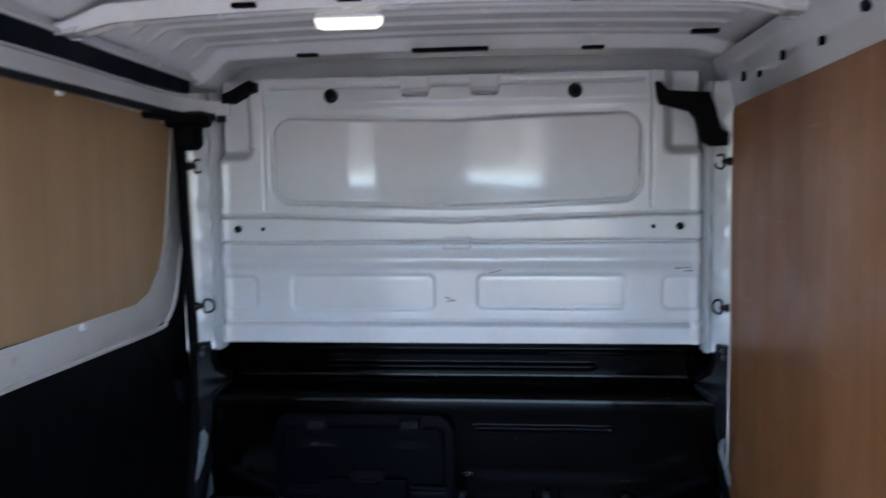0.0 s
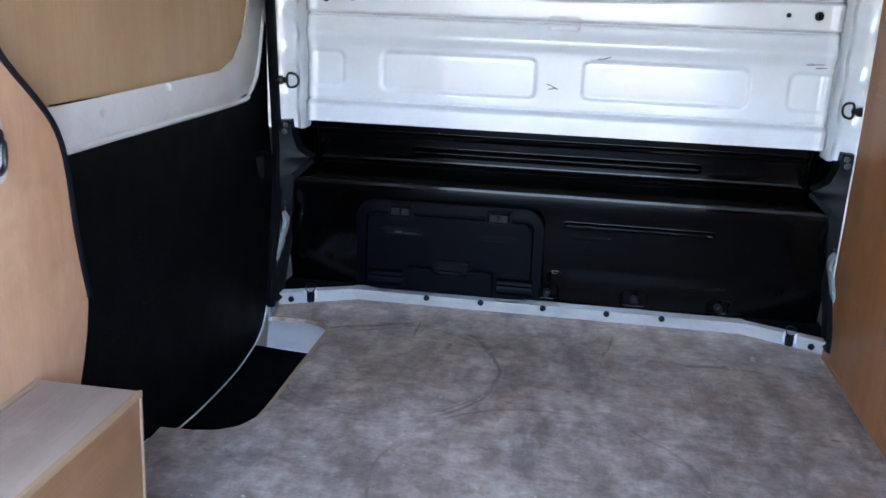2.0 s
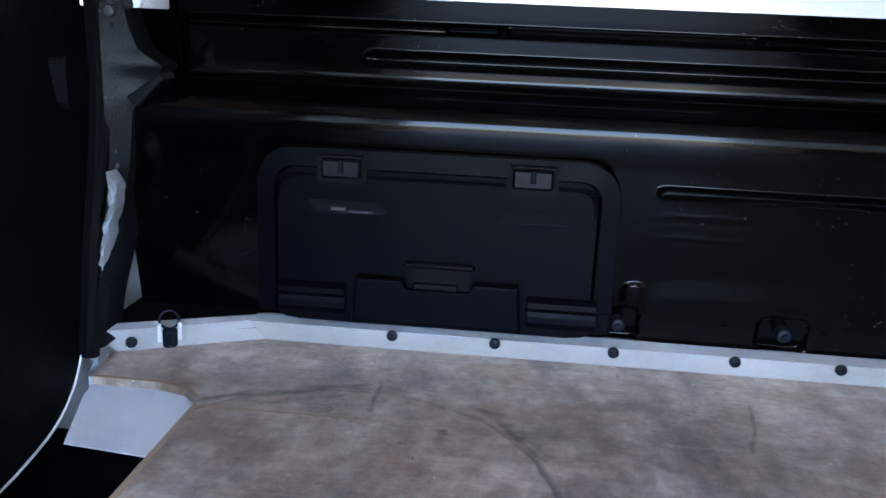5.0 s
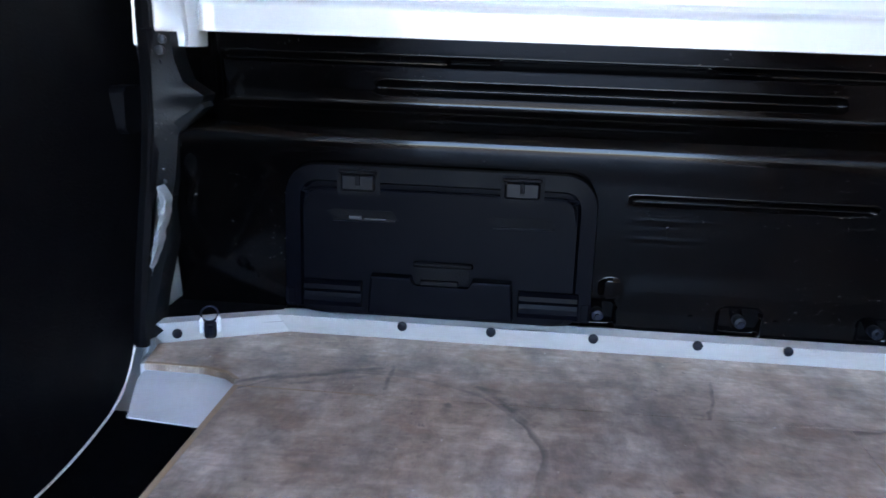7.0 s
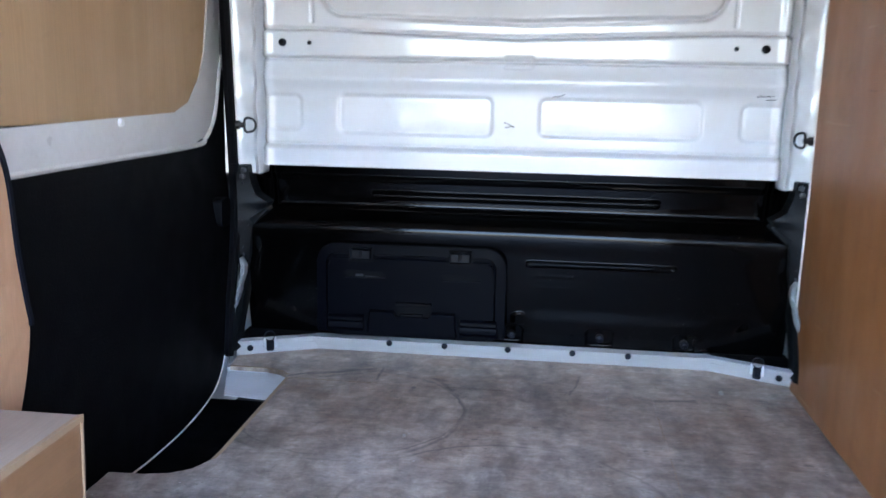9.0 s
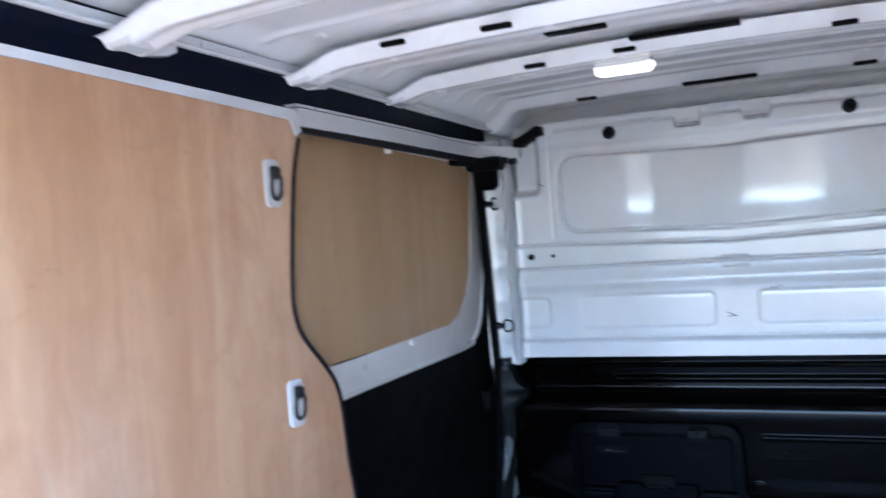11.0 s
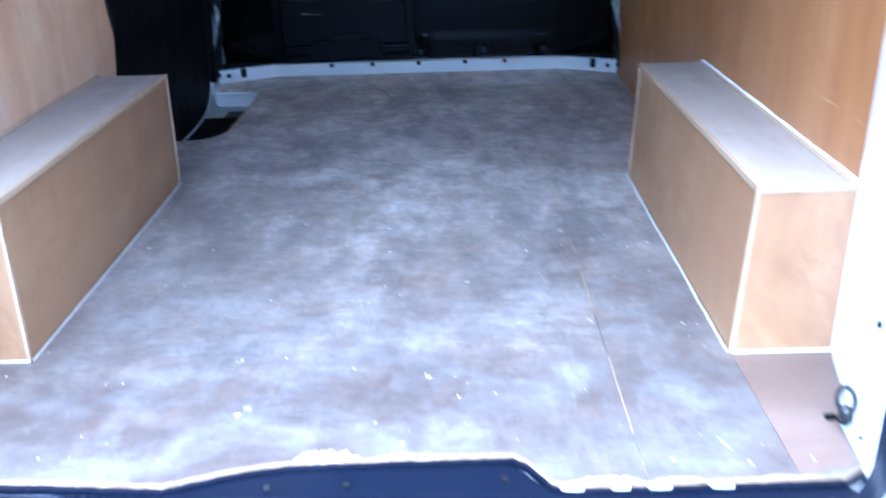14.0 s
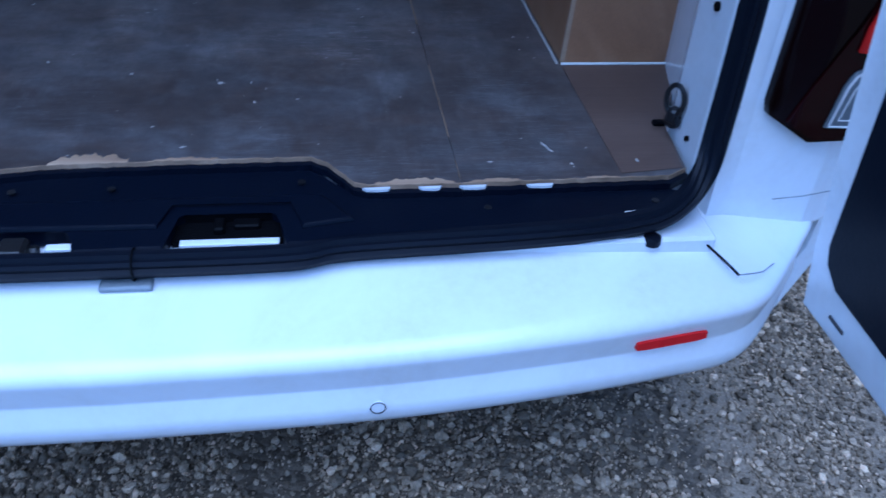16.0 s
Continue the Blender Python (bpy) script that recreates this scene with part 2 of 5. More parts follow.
        past = calc(nt, "MAXIMUM", calc(nt, "SUBTRACT", calc(nt, "ABSOLUTE", calc(nt, "SUBTRACT", along, size / 2)), size / 2), 0.0)
        line = ramp(nt, calc(nt, "DIVIDE", calc(nt, "ADD", across, past), w), [(0.25, 1.0), (1.0, 0.0)])
        c = mixed(nt, calc(nt, "MULTIPLY", calc(nt, "MULTIPLY", line, ramp(nt, noisy(nt, v, 38, 4), [(0.35, 0.3), (0.6, 1.0)])), 0.75), c, (0.05, 0.042, 0.04))
    specks = ramp(nt, noisy(nt, v, 62, 2, 0.5), [(0.745, 0.0), (0.765, 1.0)])
    c = mixed(nt, calc(nt, "MULTIPLY", specks, 0.8), c, (0.5, 0.47, 0.42))
    nt.links.new(c, b.inputs["Base Color"])
    nt.links.new(ramp(nt, mixed(nt, 0.5, noisy(nt, v, 4, 6, 0.65), streak), [(0.36, 0.33), (0.64, 0.5)]), b.inputs["Roughness"])
    relief(nt, b, mixed(nt, 0.4, streak, fine), 0.1, 0.002)
    return m


def stony(name, tone, lumps):
    """Gravel and dust; the stones vary piece by piece."""
    m, nt, b = nodes(name)
    v = coords(nt)
    if lumps:
        geo = nt.nodes.new("ShaderNodeNewGeometry")
        c = ramp(nt, geo.outputs["Random Per Island"], [(0.0, tuple(0.3 * t for t in tone)), (0.3, tuple(0.55 * t for t in tone)), (0.65, tuple(0.95 * t for t in tone)), (0.9, tuple(1.35 * t for t in tone)), (1.0, tuple(2.1 * t for t in tone))])
        c = mixed(nt, 0.35, c, ramp(nt, noisy(nt, v, 160, 4), [(0.3, 0.12), (0.7, 0.75)]), "OVERLAY")
        height = noisy(nt, v, 300, 3)
    else:
        cell = nt.nodes.new("ShaderNodeTexVoronoi")
        nt.links.new(v, cell.inputs["Vector"])
        cell.inputs["Scale"].default_value = 75
        grit = noisy(nt, v, 180, 5, 0.7)
        c = ramp(nt, mixed(nt, 0.5, cell.outputs["Color"], grit), [(0.25, tuple(0.4 * t for t in tone)), (0.5, tone), (0.75, tuple(1.7 * t for t in tone))])
        sep = nt.nodes.new("ShaderNodeSeparateXYZ")
        nt.links.new(v, sep.inputs[0])
        dusty = calc(nt, "ADD", calc(nt, "MULTIPLY", sep.outputs[0], 0.6), noisy(nt, v, 3, 5))
        c = mixed(nt, ramp(nt, dusty, [(0.95, 0.0), (1.3, 0.85)]), c, ramp(nt, grit, [(0.3, (0.15, 0.115, 0.075)), (0.7, (0.36, 0.29, 0.2))]))
        height = calc(nt, "SUBTRACT", calc(nt, "MULTIPLY", grit, 0.4), cell.outputs["Distance"])
    nt.links.new(c, b.inputs["Base Color"])
    b.inputs["Roughness"].default_value = 0.85
    b.inputs["Specular IOR Level"].default_value = 0.15
    relief(nt, b, height, 0.6, 0.008)
    return m


def lens(name, colour, rough=0.08):
    m, nt, b = nodes(name)
    v = coords(nt)
    nt.links.new(mixed(nt, ramp(nt, noisy(nt, v, 30, 3), [(0.3, 0.0), (0.7, 0.4)]), colour, tuple(0.4 * t for t in colour)), b.inputs["Base Color"])
    b.inputs["Roughness"].default_value, b.inputs["Coat Weight"].default_value = rough, 0.03
    b.inputs["Specular IOR Level"].default_value = 0.12
    return m


WHITE = paint("white_body_paint", (0.76, 0.775, 0.8), 0.18, (0.6, 0.59, 0.57), coat=0.35, wave=0.05)
INNER_WHITE = paint("white_primer_paint", (0.62, 0.63, 0.65), 0.14, (0.55, 0.54, 0.52), coat=0.7, wave=0.05, gloss=0.09)
ROOF_WHITE = paint("pale_grey_roof_paint", (0.84, 0.85, 0.88), 0.2, (0.72, 0.72, 0.73), coat=0.3, wave=0.1)
BOW_WHITE = paint("white_bow_paint", (0.82, 0.83, 0.86), 0.22, (0.66, 0.66, 0.66), coat=0.35, wave=0.05)
CREAM = paint("cream_door_paint", (0.64, 0.62, 0.59), 0.33, (0.46, 0.43, 0.39), wave=0.12)
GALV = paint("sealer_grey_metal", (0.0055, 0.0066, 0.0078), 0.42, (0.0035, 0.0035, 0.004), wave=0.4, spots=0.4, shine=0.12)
BLACK = paint("glossy_black_paint", (0.0007, 0.0006, 0.0007), 0.09, (0.0016, 0.0013, 0.0013), wave=0.012, spots=0.35, shine=0.17)
black_nodes = BLACK.node_tree
black_nodes.links.new(ramp(black_nodes, noisy(black_nodes, coords(black_nodes), 14, 5), [(0.35, 0.09), (0.75, 0.16)]), black_nodes.nodes["Principled BSDF"].inputs["Roughness"])
PLASTIC = paint("black_moulded_plastic", (0.0026, 0.004, 0.0095), 0.36, (0.005, 0.006, 0.011), wave=0.12, shine=0.1)
HATCH = paint("dark_hatch_plastic", (0.001, 0.0012, 0.0025), 0.36, (0.0022, 0.0022, 0.0035), wave=0.1, shine=0.03)
COVER = paint("charcoal_cover_plastic", (0.0018, 0.0019, 0.003), 0.45, (0.005, 0.005, 0.006), wave=0.15, shine=0.1)
LATCH = paint("grey_latch_plastic", (0.002, 0.0023, 0.0036), 0.42, (0.006, 0.006, 0.0075), wave=0.1, shine=0.12)
ZINC = paint("dull_zinc", (0.035, 0.036, 0.04), 0.3, (0.015, 0.015, 0.015), shine=0.4)
TRIM = paint("black_fibre_trim", (0.0011, 0.0011, 0.0018), 0.6, (0.0024, 0.0024, 0.0032), wave=0.4, shine=0.08)
NAVY = paint("dark_blue_black_sheet", (0.008, 0.011, 0.026), 0.5, (0.012, 0.014, 0.026), wave=0.3, shine=0.15)
RUBBER = paint("black_rubber", (0.004, 0.0052, 0.01), 0.4, (0.006, 0.007, 0.011), wave=0.1, shine=0.12)
STEEL = paint("black_steel_ring", (0.008, 0.008, 0.009), 0.32, (0.03, 0.027, 0.024), shine=0.4)
PLY_WALL = wood("varnished_wall_ply", (0.345, 0.185, 0.097), (0.475, 0.28, 0.157), (0.61, 0.412, 0.265), "z", 0.42, 0.35)
wnt = PLY_WALL.node_tree
wb = wnt.nodes["Principled BSDF"]
wv = coords(wnt)
wsep = wnt.nodes.new("ShaderNodeSeparateXYZ")
wnt.links.new(wv, wsep.inputs[0])
wc = wb.inputs["Base Color"].links[0].from_socket
wy = calc(wnt, "ADD", wsep.outputs[1], calc(wnt, "MULTIPLY", calc(wnt, "SUBTRACT", noisy(wnt, coords(wnt, (1, 1, 0.7)), 4, 4), 0.5), 0.05))
low = ramp(wnt, wsep.outputs[2], [(0.55, 1.0), (0.95, 0.0)])
rubbed = calc(wnt, "MULTIPLY", ramp(wnt, calc(wnt, "ABSOLUTE", calc(wnt, "ADD", wy, 0.1)), [(0.03, 1.0), (0.16, 0.0)]), low)
wc = mixed(wnt, calc(wnt, "MULTIPLY", rubbed, 0.26), wc, (0.6, 0.5, 0.43))
for at, wide, much in ((-0.205, 0.016, 0.28), (0.0, 0.009, 0.16)):
    streak = ramp(wnt, calc(wnt, "ABSOLUTE", calc(wnt, "SUBTRACT", wy, at)), [(0.15 * wide, 1.0), (wide, 0.0)])
    wc = mixed(wnt, calc(wnt, "MULTIPLY", calc(wnt, "MULTIPLY", streak, low), much), wc, (0.68, 0.58, 0.47))
mottle = ramp(wnt, noisy(wnt, coords(wnt, (1, 2.2, 1)), 5.5, 6, 0.65, 0.8), [(0.42, 0.0), (0.66, 1.0)])
wc = mixed(wnt, calc(wnt, "MULTIPLY", mottle, 0.4), wc, (0.33, 0.165, 0.085))
nick = ramp(wnt, noisy(wnt, coords(wnt, (34, 34, 16)), 1.0, 2, 0.4), [(0.8, 0.0), (0.81, 1.0)])
wc = mixed(wnt, calc(wnt, "MULTIPLY", nick, 0.8), wc, (0.75, 0.66, 0.55))
graze = ramp(wnt, noisy(wnt, coords(wnt, (9, 9, 26), (18, 0, 0)), 1.4, 4, 0.6), [(0.67, 0.0), (0.74, 1.0)])
wc = mixed(wnt, calc(wnt, "MULTIPLY", graze, 0.3), wc, (0.2, 0.11, 0.06))
wnt.links.new(wc, wb.inputs["Base Color"])
# weaker light on this side is put into a darker, redder ply
PLY_RIGHT = wood("darkened_wall_ply", (0.18, 0.07, 0.02), (0.265, 0.112, 0.036), (0.345, 0.165, 0.068), "z", 0.4, 0.25, 1.4)
rnt = PLY_RIGHT.node_tree
rb = rnt.nodes["Principled BSDF"]
rc = rb.inputs["Base Color"].links[0].from_socket
for scale, low, high, much, tint in (((30, 30, 30), 0.77, 0.785, 0.8, (0.6, 0.5, 0.4)), ((1.6, 1.6, 40), 0.68, 0.71, 0.5, (0.42, 0.26, 0.14)), ((2.2, 2.2, 60), 0.7, 0.72, 0.5, (0.1, 0.045, 0.018))):
    rc = mixed(rnt, calc(rnt, "MULTIPLY", ramp(rnt, noisy(rnt, coords(rnt, scale, (4, 0, 0)), 1.0, 4, 0.6), [(low, 0.0), (high, 1.0)]), much), rc, tint)
rnt.links.new(rc, rb.inputs["Base Color"])
PLY_WINDOW = wood("window_ply", (0.33, 0.2, 0.09), (0.4, 0.255, 0.125), (0.46, 0.31, 0.165), "z", 0.5)
PLY_BOX = wood("box_ply", (0.14, 0.068, 0.029), (0.215, 0.115, 0.053), (0.315, 0.19, 0.103), "y", 0.45, 0.3)
PLY_TOP = wood("scuffed_box_top_ply", (0.18, 0.135, 0.102), (0.235, 0.185, 0.147), (0.315, 0.265, 0.223), "y", 0.55, 0.45, 2.0)
RAW_EDGE = wood("raw_ply_edge", (0.2, 0.13, 0.072), (0.275, 0.19, 0.115), (0.37, 0.275, 0.18), "y", 0.7)
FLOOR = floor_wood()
BROWN_FLOOR = wood("brown_floor_strip_ply", (0.06, 0.038, 0.028), (0.092, 0.06, 0.044), (0.14, 0.098, 0.075), "x", 0.5, 0.2)
GRAVEL = stony("gravel_bed", (0.12, 0.096, 0.066), False)
STONES = stony("loose_gravel_stones", (0.35, 0.27, 0.175), True)
RED = lens("red_reflector_plastic", (0.6, 0.014, 0.016))
DARK_RED = lens("dark_red_lamp_lens", (0.011, 0.0007, 0.001), 0.12)
SMOKED = lens("smoked_lamp_lens", (0.0034, 0.0007, 0.0009), 0.12)
BRIGHT_RED = lens("bright_red_lamp_lens", (0.55, 0.02, 0.015))
CLEAR = lens("clear_reversing_lens", (0.16, 0.17, 0.18))
CHIP = wood("splintered_ply", (0.15, 0.095, 0.055), (0.27, 0.18, 0.105), (0.4, 0.29, 0.18), "x", 0.75, 0.3, 6.0)
CUT = wood("trodden_ply_edge", (0.13, 0.088, 0.052), (0.24, 0.165, 0.1), (0.38, 0.28, 0.18), "y", 0.75, 0.3, 6.0)
STRAW = paint("dry_straw", (0.3, 0.24, 0.13), 0.7, (0.16, 0.12, 0.07))
BEAD = paint("trodden_sealant", (0.4, 0.375, 0.34), 0.65, (0.2, 0.175, 0.15), wave=0.4)
CHALK = paint("white_sealant", (0.68, 0.66, 0.63), 0.6, (0.4, 0.37, 0.33))
CLIP = paint("white_clip_plastic", (0.85, 0.85, 0.84), 0.35, (0.75, 0.74, 0.72))
SEALER = paint("grimy_sealant", (0.24, 0.26, 0.27), 0.6, (0.04, 0.05, 0.05), wave=0.6)
SCUFF = paint("dark_scuff_marks", (0.05, 0.05, 0.055), 0.6, (0.03, 0.03, 0.03))
GLOW, gnt, gb = nodes("lit_lamp_diffuser")
gb.inputs["Base Color"].default_value = (0.9, 0.85, 0.75, 1)
gb.inputs["Emission Color"].default_value = (1.0, 0.86, 0.64, 1)
gb.inputs["Emission Strength"].default_value = 0.055


# ---- mesh helpers ----
def thing(name, at=(0, 0, 0), label="", category="", group="", kind=""):
    ob = new(name)
    ob.empty_display_size = 0.05
    ob.matrix_basis = Matrix.Translation(at)
    return tagged(ob, label, category, group, kind)


def shifted(bm, at):
    bmesh.ops.translate(bm, verts=bm.verts, vec=at)
    return bm


def part(name, bm, mat, parent=None, label="", smooth=False):
    """Links a bmesh, drawn in world space, as one mesh under its parent."""
    up, base = parent, Vector()
    while up:
        base += up.matrix_basis.translation
        up = up.parent
    shifted(bm, -base)
    me = bpy.data.meshes.new(name)
    bmesh.ops.recalc_face_normals(bm, faces=bm.faces)
    if smooth:
        for f in bm.faces:
            f.smooth = True
    bm.to_mesh(me)
    bm.free()
    me.materials.append(mat)
    if smooth:
        me.set_sharp_from_angle(angle=radians(40))
    ob = new(name, me)
    ob.parent = parent
    return tagged(ob, label)


def block(x0, x1, y0, y1, z0, z1, bevel=0.0, steps=1):
    bm = bmesh.new()
    bmesh.ops.create_cube(bm, size=1, matrix=Matrix.LocRotScale(((x0 + x1) / 2, (y0 + y1) / 2, (z0 + z1) / 2), None, (abs(x1 - x0), abs(y1 - y0), abs(z1 - z0))))
    if bevel:
        bmesh.ops.bevel(bm, geom=bm.edges[:], offset=bevel, segments=steps, affect="EDGES", profile=0.5)
    return bm


def prism(outline, axis, low, high, bevel=0.0):
    """A flat outline (two coordinates, in the order of the other axes) drawn out along an axis."""
    bm = bmesh.new()
    put = {"x": lambda a, b, c: (c, a, b), "y": lambda a, b, c: (a, c, b), "z": lambda a, b, c: (a, b, c)}[axis]
    lows = [bm.verts.new(put(a, b, low)) for a, b in outline]
    highs = [bm.verts.new(put(a, b, high)) for a, b in outline]
    bm.faces.new(lows)
    bm.faces.new(highs[::-1])
    for i in range(len(outline)):
        j = (i + 1) % len(outline)
        bm.faces.new((lows[i], lows[j], highs[j], highs[i]))
    if bevel:
        rim = [e for e in bm.edges if (e.verts[0] in lows) == (e.verts[1] in lows)]
        bmesh.ops.bevel(bm, geom=rim, offset=bevel, segments=2, affect="EDGES", profile=0.5)
    return bm


def smooth_line(points, per=6, closed=False):
    """Catmull-Rom through the points."""
    p = [Vector(q) for q in points]
    n = len(p)
    out = []
    for i in range(n if closed else n - 1):
        a, b, c, d = (p[(i + k) % n] if closed else p[min(max(i + k, 0), n - 1)] for k in (-1, 0, 1, 2))
        for s in range(per):
            t = s / per
            out.append(0.5 * (2 * b + (c - a) * t + (2 * a - 5 * b + 4 * c - d) * t * t + (3 * b - a - 3 * c + d) * t ** 3))
    if not closed:
        out.append(p[-1])
    return out


def tube(points, section, closed=False, up=(0, 0, 1)):
    """Sweeps a section, pairs along (side, up), or a radius, along a line."""
    if isinstance(section, (int, float)):
        section = [(section * math.cos(k * math.tau / 8), section * math.sin(k * math.tau / 8)) for k in range(8)]
    p = [Vector(q) for q in points]
    bm, rings = bmesh.new(), []
    n = len(p)
    for i, q in enumerate(p):
        a, b = (p[i - 1], p[(i + 1) % n]) if closed else (p[max(i - 1, 0)], p[min(i + 1, n - 1)])
        way = (b - a).normalized()
        side = way.cross(Vector(up))
        side = side.normalized() if side.length > 1e-4 else way.orthogonal().normalized()
        top = side.cross(way)
        rings.append([bm.verts.new(q + side * s + top * u) for s, u in section])
    k = len(section)
    for i in range(n if closed else n - 1):
        r, s = rings[i], rings[(i + 1) % n]
        for j in range(k):
            bm.faces.new((r[j], r[(j + 1) % k], s[(j + 1) % k], s[j]))
    if not closed:
        bm.faces.new(rings[0])
        bm.faces.new(rings[-1][::-1])
    return bm


def disc(at, axis, radius, depth, n=16, bevel=0.0):
    """A short round plug along an axis, bevelled at its rim."""
    turn = {"x": (0, 90, 0), "y": (90, 0, 0), "z": (0, 0, 0)}[axis]
    bm = bmesh.new()
    bmesh.ops.create_cone(bm, cap_ends=True, segments=n, radius1=radius, radius2=radius, depth=depth, matrix=pose(*at, *turn))
    if bevel:
        bmesh.ops.bevel(bm, geom=[e for e in bm.edges if len(e.link_faces) == 2 and any(len(f.verts) > 4 for f in e.link_faces)], offset=bevel, segments=2, affect="EDGES", profile=0.5)
    return bm


def joined(*bms):
    out = bmesh.new()
    for bm in bms:
        me = bpy.data.meshes.new("tmp")
        bm.to_mesh(me)
        bm.free()
        out.from_mesh(me)
        bpy.data.meshes.remove(me)
    return out


def sheet(x, y, z, back=None):
    """A pressed sheet from arrays of places; back: how far its folded rim reaches behind, along y."""
    rows, cols = x.shape
    verts = np.stack([x, y, z], -1).reshape(-1, 3)
    ids = np.arange(rows * cols).reshape(rows, cols)
    quads = np.stack([ids[:-1, :-1], ids[:-1, 1:], ids[1:, 1:], ids[1:, :-1]], -1).reshape(-1, 4)
    bm = bmesh.new()
    made = [bm.verts.new(v) for v in verts.tolist()]
    for q in quads.tolist():
        bm.faces.new([made[i] for i in q])
    if back:
        loop = list(ids[0, :]) + list(ids[1:, -1]) + list(ids[-1, -2::-1]) + list(ids[-2:0:-1, 0])
        far = [bm.verts.new(Vector(verts[i]) + Vector((0, back, 0))) for i in loop]
        for i in range(len(loop)):
            j = (i + 1) % len(loop)
            bm.faces.new((made[loop[i]], made[loop[j]], far[j], far[i]))
    return bm


def inside(x, z, x0, x1, z0, z1, r, soft):
    """1 inside a rounded rectangle, 0 outside, with a soft edge; and the distance from its outline."""
    dx, dz = np.abs(x - (x0 + x1) / 2) - (x1 - x0) / 2 + r, np.abs(z - (z0 + z1) / 2) - (z1 - z0) / 2 + r
    d = np.hypot(np.maximum(dx, 0), np.maximum(dz, 0)) + np.minimum(np.maximum(dx, dz), 0) - r
    t = np.clip(0.5 - d / soft, 0, 1)
    return t * t * (3 - 2 * t), d


def rise(v, a, b):
    t = np.clip((v - a) / (b - a), 0, 1)
    return t * t * (3 - 2 * t)


# ---- ground and shell ----
F = 0.56          # top of the load floor
ground = part("ground", block(-60, 60, -60, 60, -0.3, 0.0), GRAVEL)
tagged(ground, "grey gravel yard with dust between the stones", "ground", kind="structure")

# outer side and roof skin, front closure: unseen hull round load space, blocking light
half = [(0.9, 0.26), (0.955, 0.4), (0.975, 0.75), (0.965, 1.1), (0.94, 1.45), (0.915, 1.75), (0.885, 1.94), (0.78, 2.03), (0.35, 2.06)]
inner = [(0.34, 2.045), (0.77, 2.015), (0.86, 1.935), (0.89, 1.745), (0.915, 1.45), (0.935, 1.1), (0.945, 0.75), (0.925, 0.4), (0.87, 0.28)]


def hull(side):
    return prism([(side * a, b) for a, b in half + inner], "y", 0.06, 3.0)


body_shell = thing("wall_body", label="white painted steel outer skin of the panel van", category="van body", kind="structure")
part("side_skin", hull(1), WHITE, body_shell, smooth=True)
part("side_skin", hull(-1), WHITE, body_shell, smooth=True)
part("roof_skin", block(-0.36, 0.36, 0.06, 3.0, 2.042, 2.062), WHITE, body_shell)
part("front_closure", block(-0.93, 0.93, 3.0, 3.03, 0.26, 2.03), WHITE, body_shell)
part("underfloor", block(-0.86, 0.86, 0.03, 3.0, 0.33, 0.36), BLACK, body_shell, "black underside of the van floor")

# ---- load floor: painted steel with three ply boards on it ----
floor = thing("floor", label="worn grey-brown plywood load floor with scuffs and a chipped rear edge", category="floor", kind="structure")
steel_outline = [(-0.7, 0.06), (-0.3, 0.04), (-0.2, 0.075), (0.2, 0.09), (0.26, 0.03), (0.7, 0.03), (0.8, 0.3), (0.8, 2.6), (-0.8, 2.6), (-0.8, 2.405), (-0.595, 2.405), (-0.585, 1.7), (-0.8, 1.66), (-0.8, 0.3)]
part("steel_floor", prism(steel_outline, "z", 0.52, F - 0.013), INNER_WHITE, floor, "white painted steel floor pan")
part("step_landing", prism([(-0.738, 2.218), (-0.57, 2.197), (-0.57, 2.46), (-0.8, 2.46), (-0.786, 2.36)], "z", 0.534, 0.536), WHITE, floor, "bright white painted step landing")
part("step_well", joined(prism([(-0.9, 1.55), (-0.56, 1.55), (-0.56, 2.45), (-0.9, 2.45)], "z", 0.4, 0.43),
                         prism([(-0.585, 1.6), (-0.57, 1.6), (-0.57, 2.27), (-0.585, 2.27)], "z", 0.42, F - 0.014)), TRIM, floor, "black ribbed step well")


def ragged(points, amount, seed):
    """Chips a cut edge."""
    rnd = random.Random(seed)
    out = []
    for (a, b), (c, d) in zip(points, points[1:]):
        n = max(2, int(math.hypot(c - a, d - b) / 0.008))
        out += [(a + (c - a) * k / n, b + (d - b) * k / n + rnd.uniform(0, amount) * (rnd.random() < 0.6)) for k in range(n)]
    return out + [points[-1]]


SEAM = 0.393
left_rear = ragged([(-0.69, 0.042), (-0.46, 0.034), (-0.275, 0.02), (-0.215, 0.04), (-0.17, 0.055), (-0.1, 0.066), (0.05, 0.071), (0.212, 0.074), (0.232, 0.06), (0.262, 0.014), (0.28, 0.006), (SEAM - 0.0006, 0.006)], 0.0022, 3)
right_rear = ragged([(SEAM + 0.0006, 0.006), (0.66, 0.012), (0.69, 0.03)], 0.002, 4)
well_edge = [(-0.597, 2.312), (-0.597, 1.83), (-0.6, 1.78), (-0.622, 1.733), (-0.66, 1.705), (-0.71, 1.694), (-0.785, 1.69)]
boards = [left_rear + [(SEAM - 0.0006, 2.312)] + well_edge + [(-0.785, 0.3), (-0.7, 0.17)],
          right_rear + [(0.7, 0.14), (0.775, 0.3), (0.775, 2.312), (SEAM + 0.0006, 2.312)],
          [(-0.598, 2.3145), (0.775, 2.3145), (0.78, 2.45), (0.785, 2.472), (0.59, 2.586), (-0.585, 2.586), (-0.795, 2.474), (-0.78, 2.378), (-0.67, 2.376), (-0.628, 2.362), (-0.603, 2.338)]]
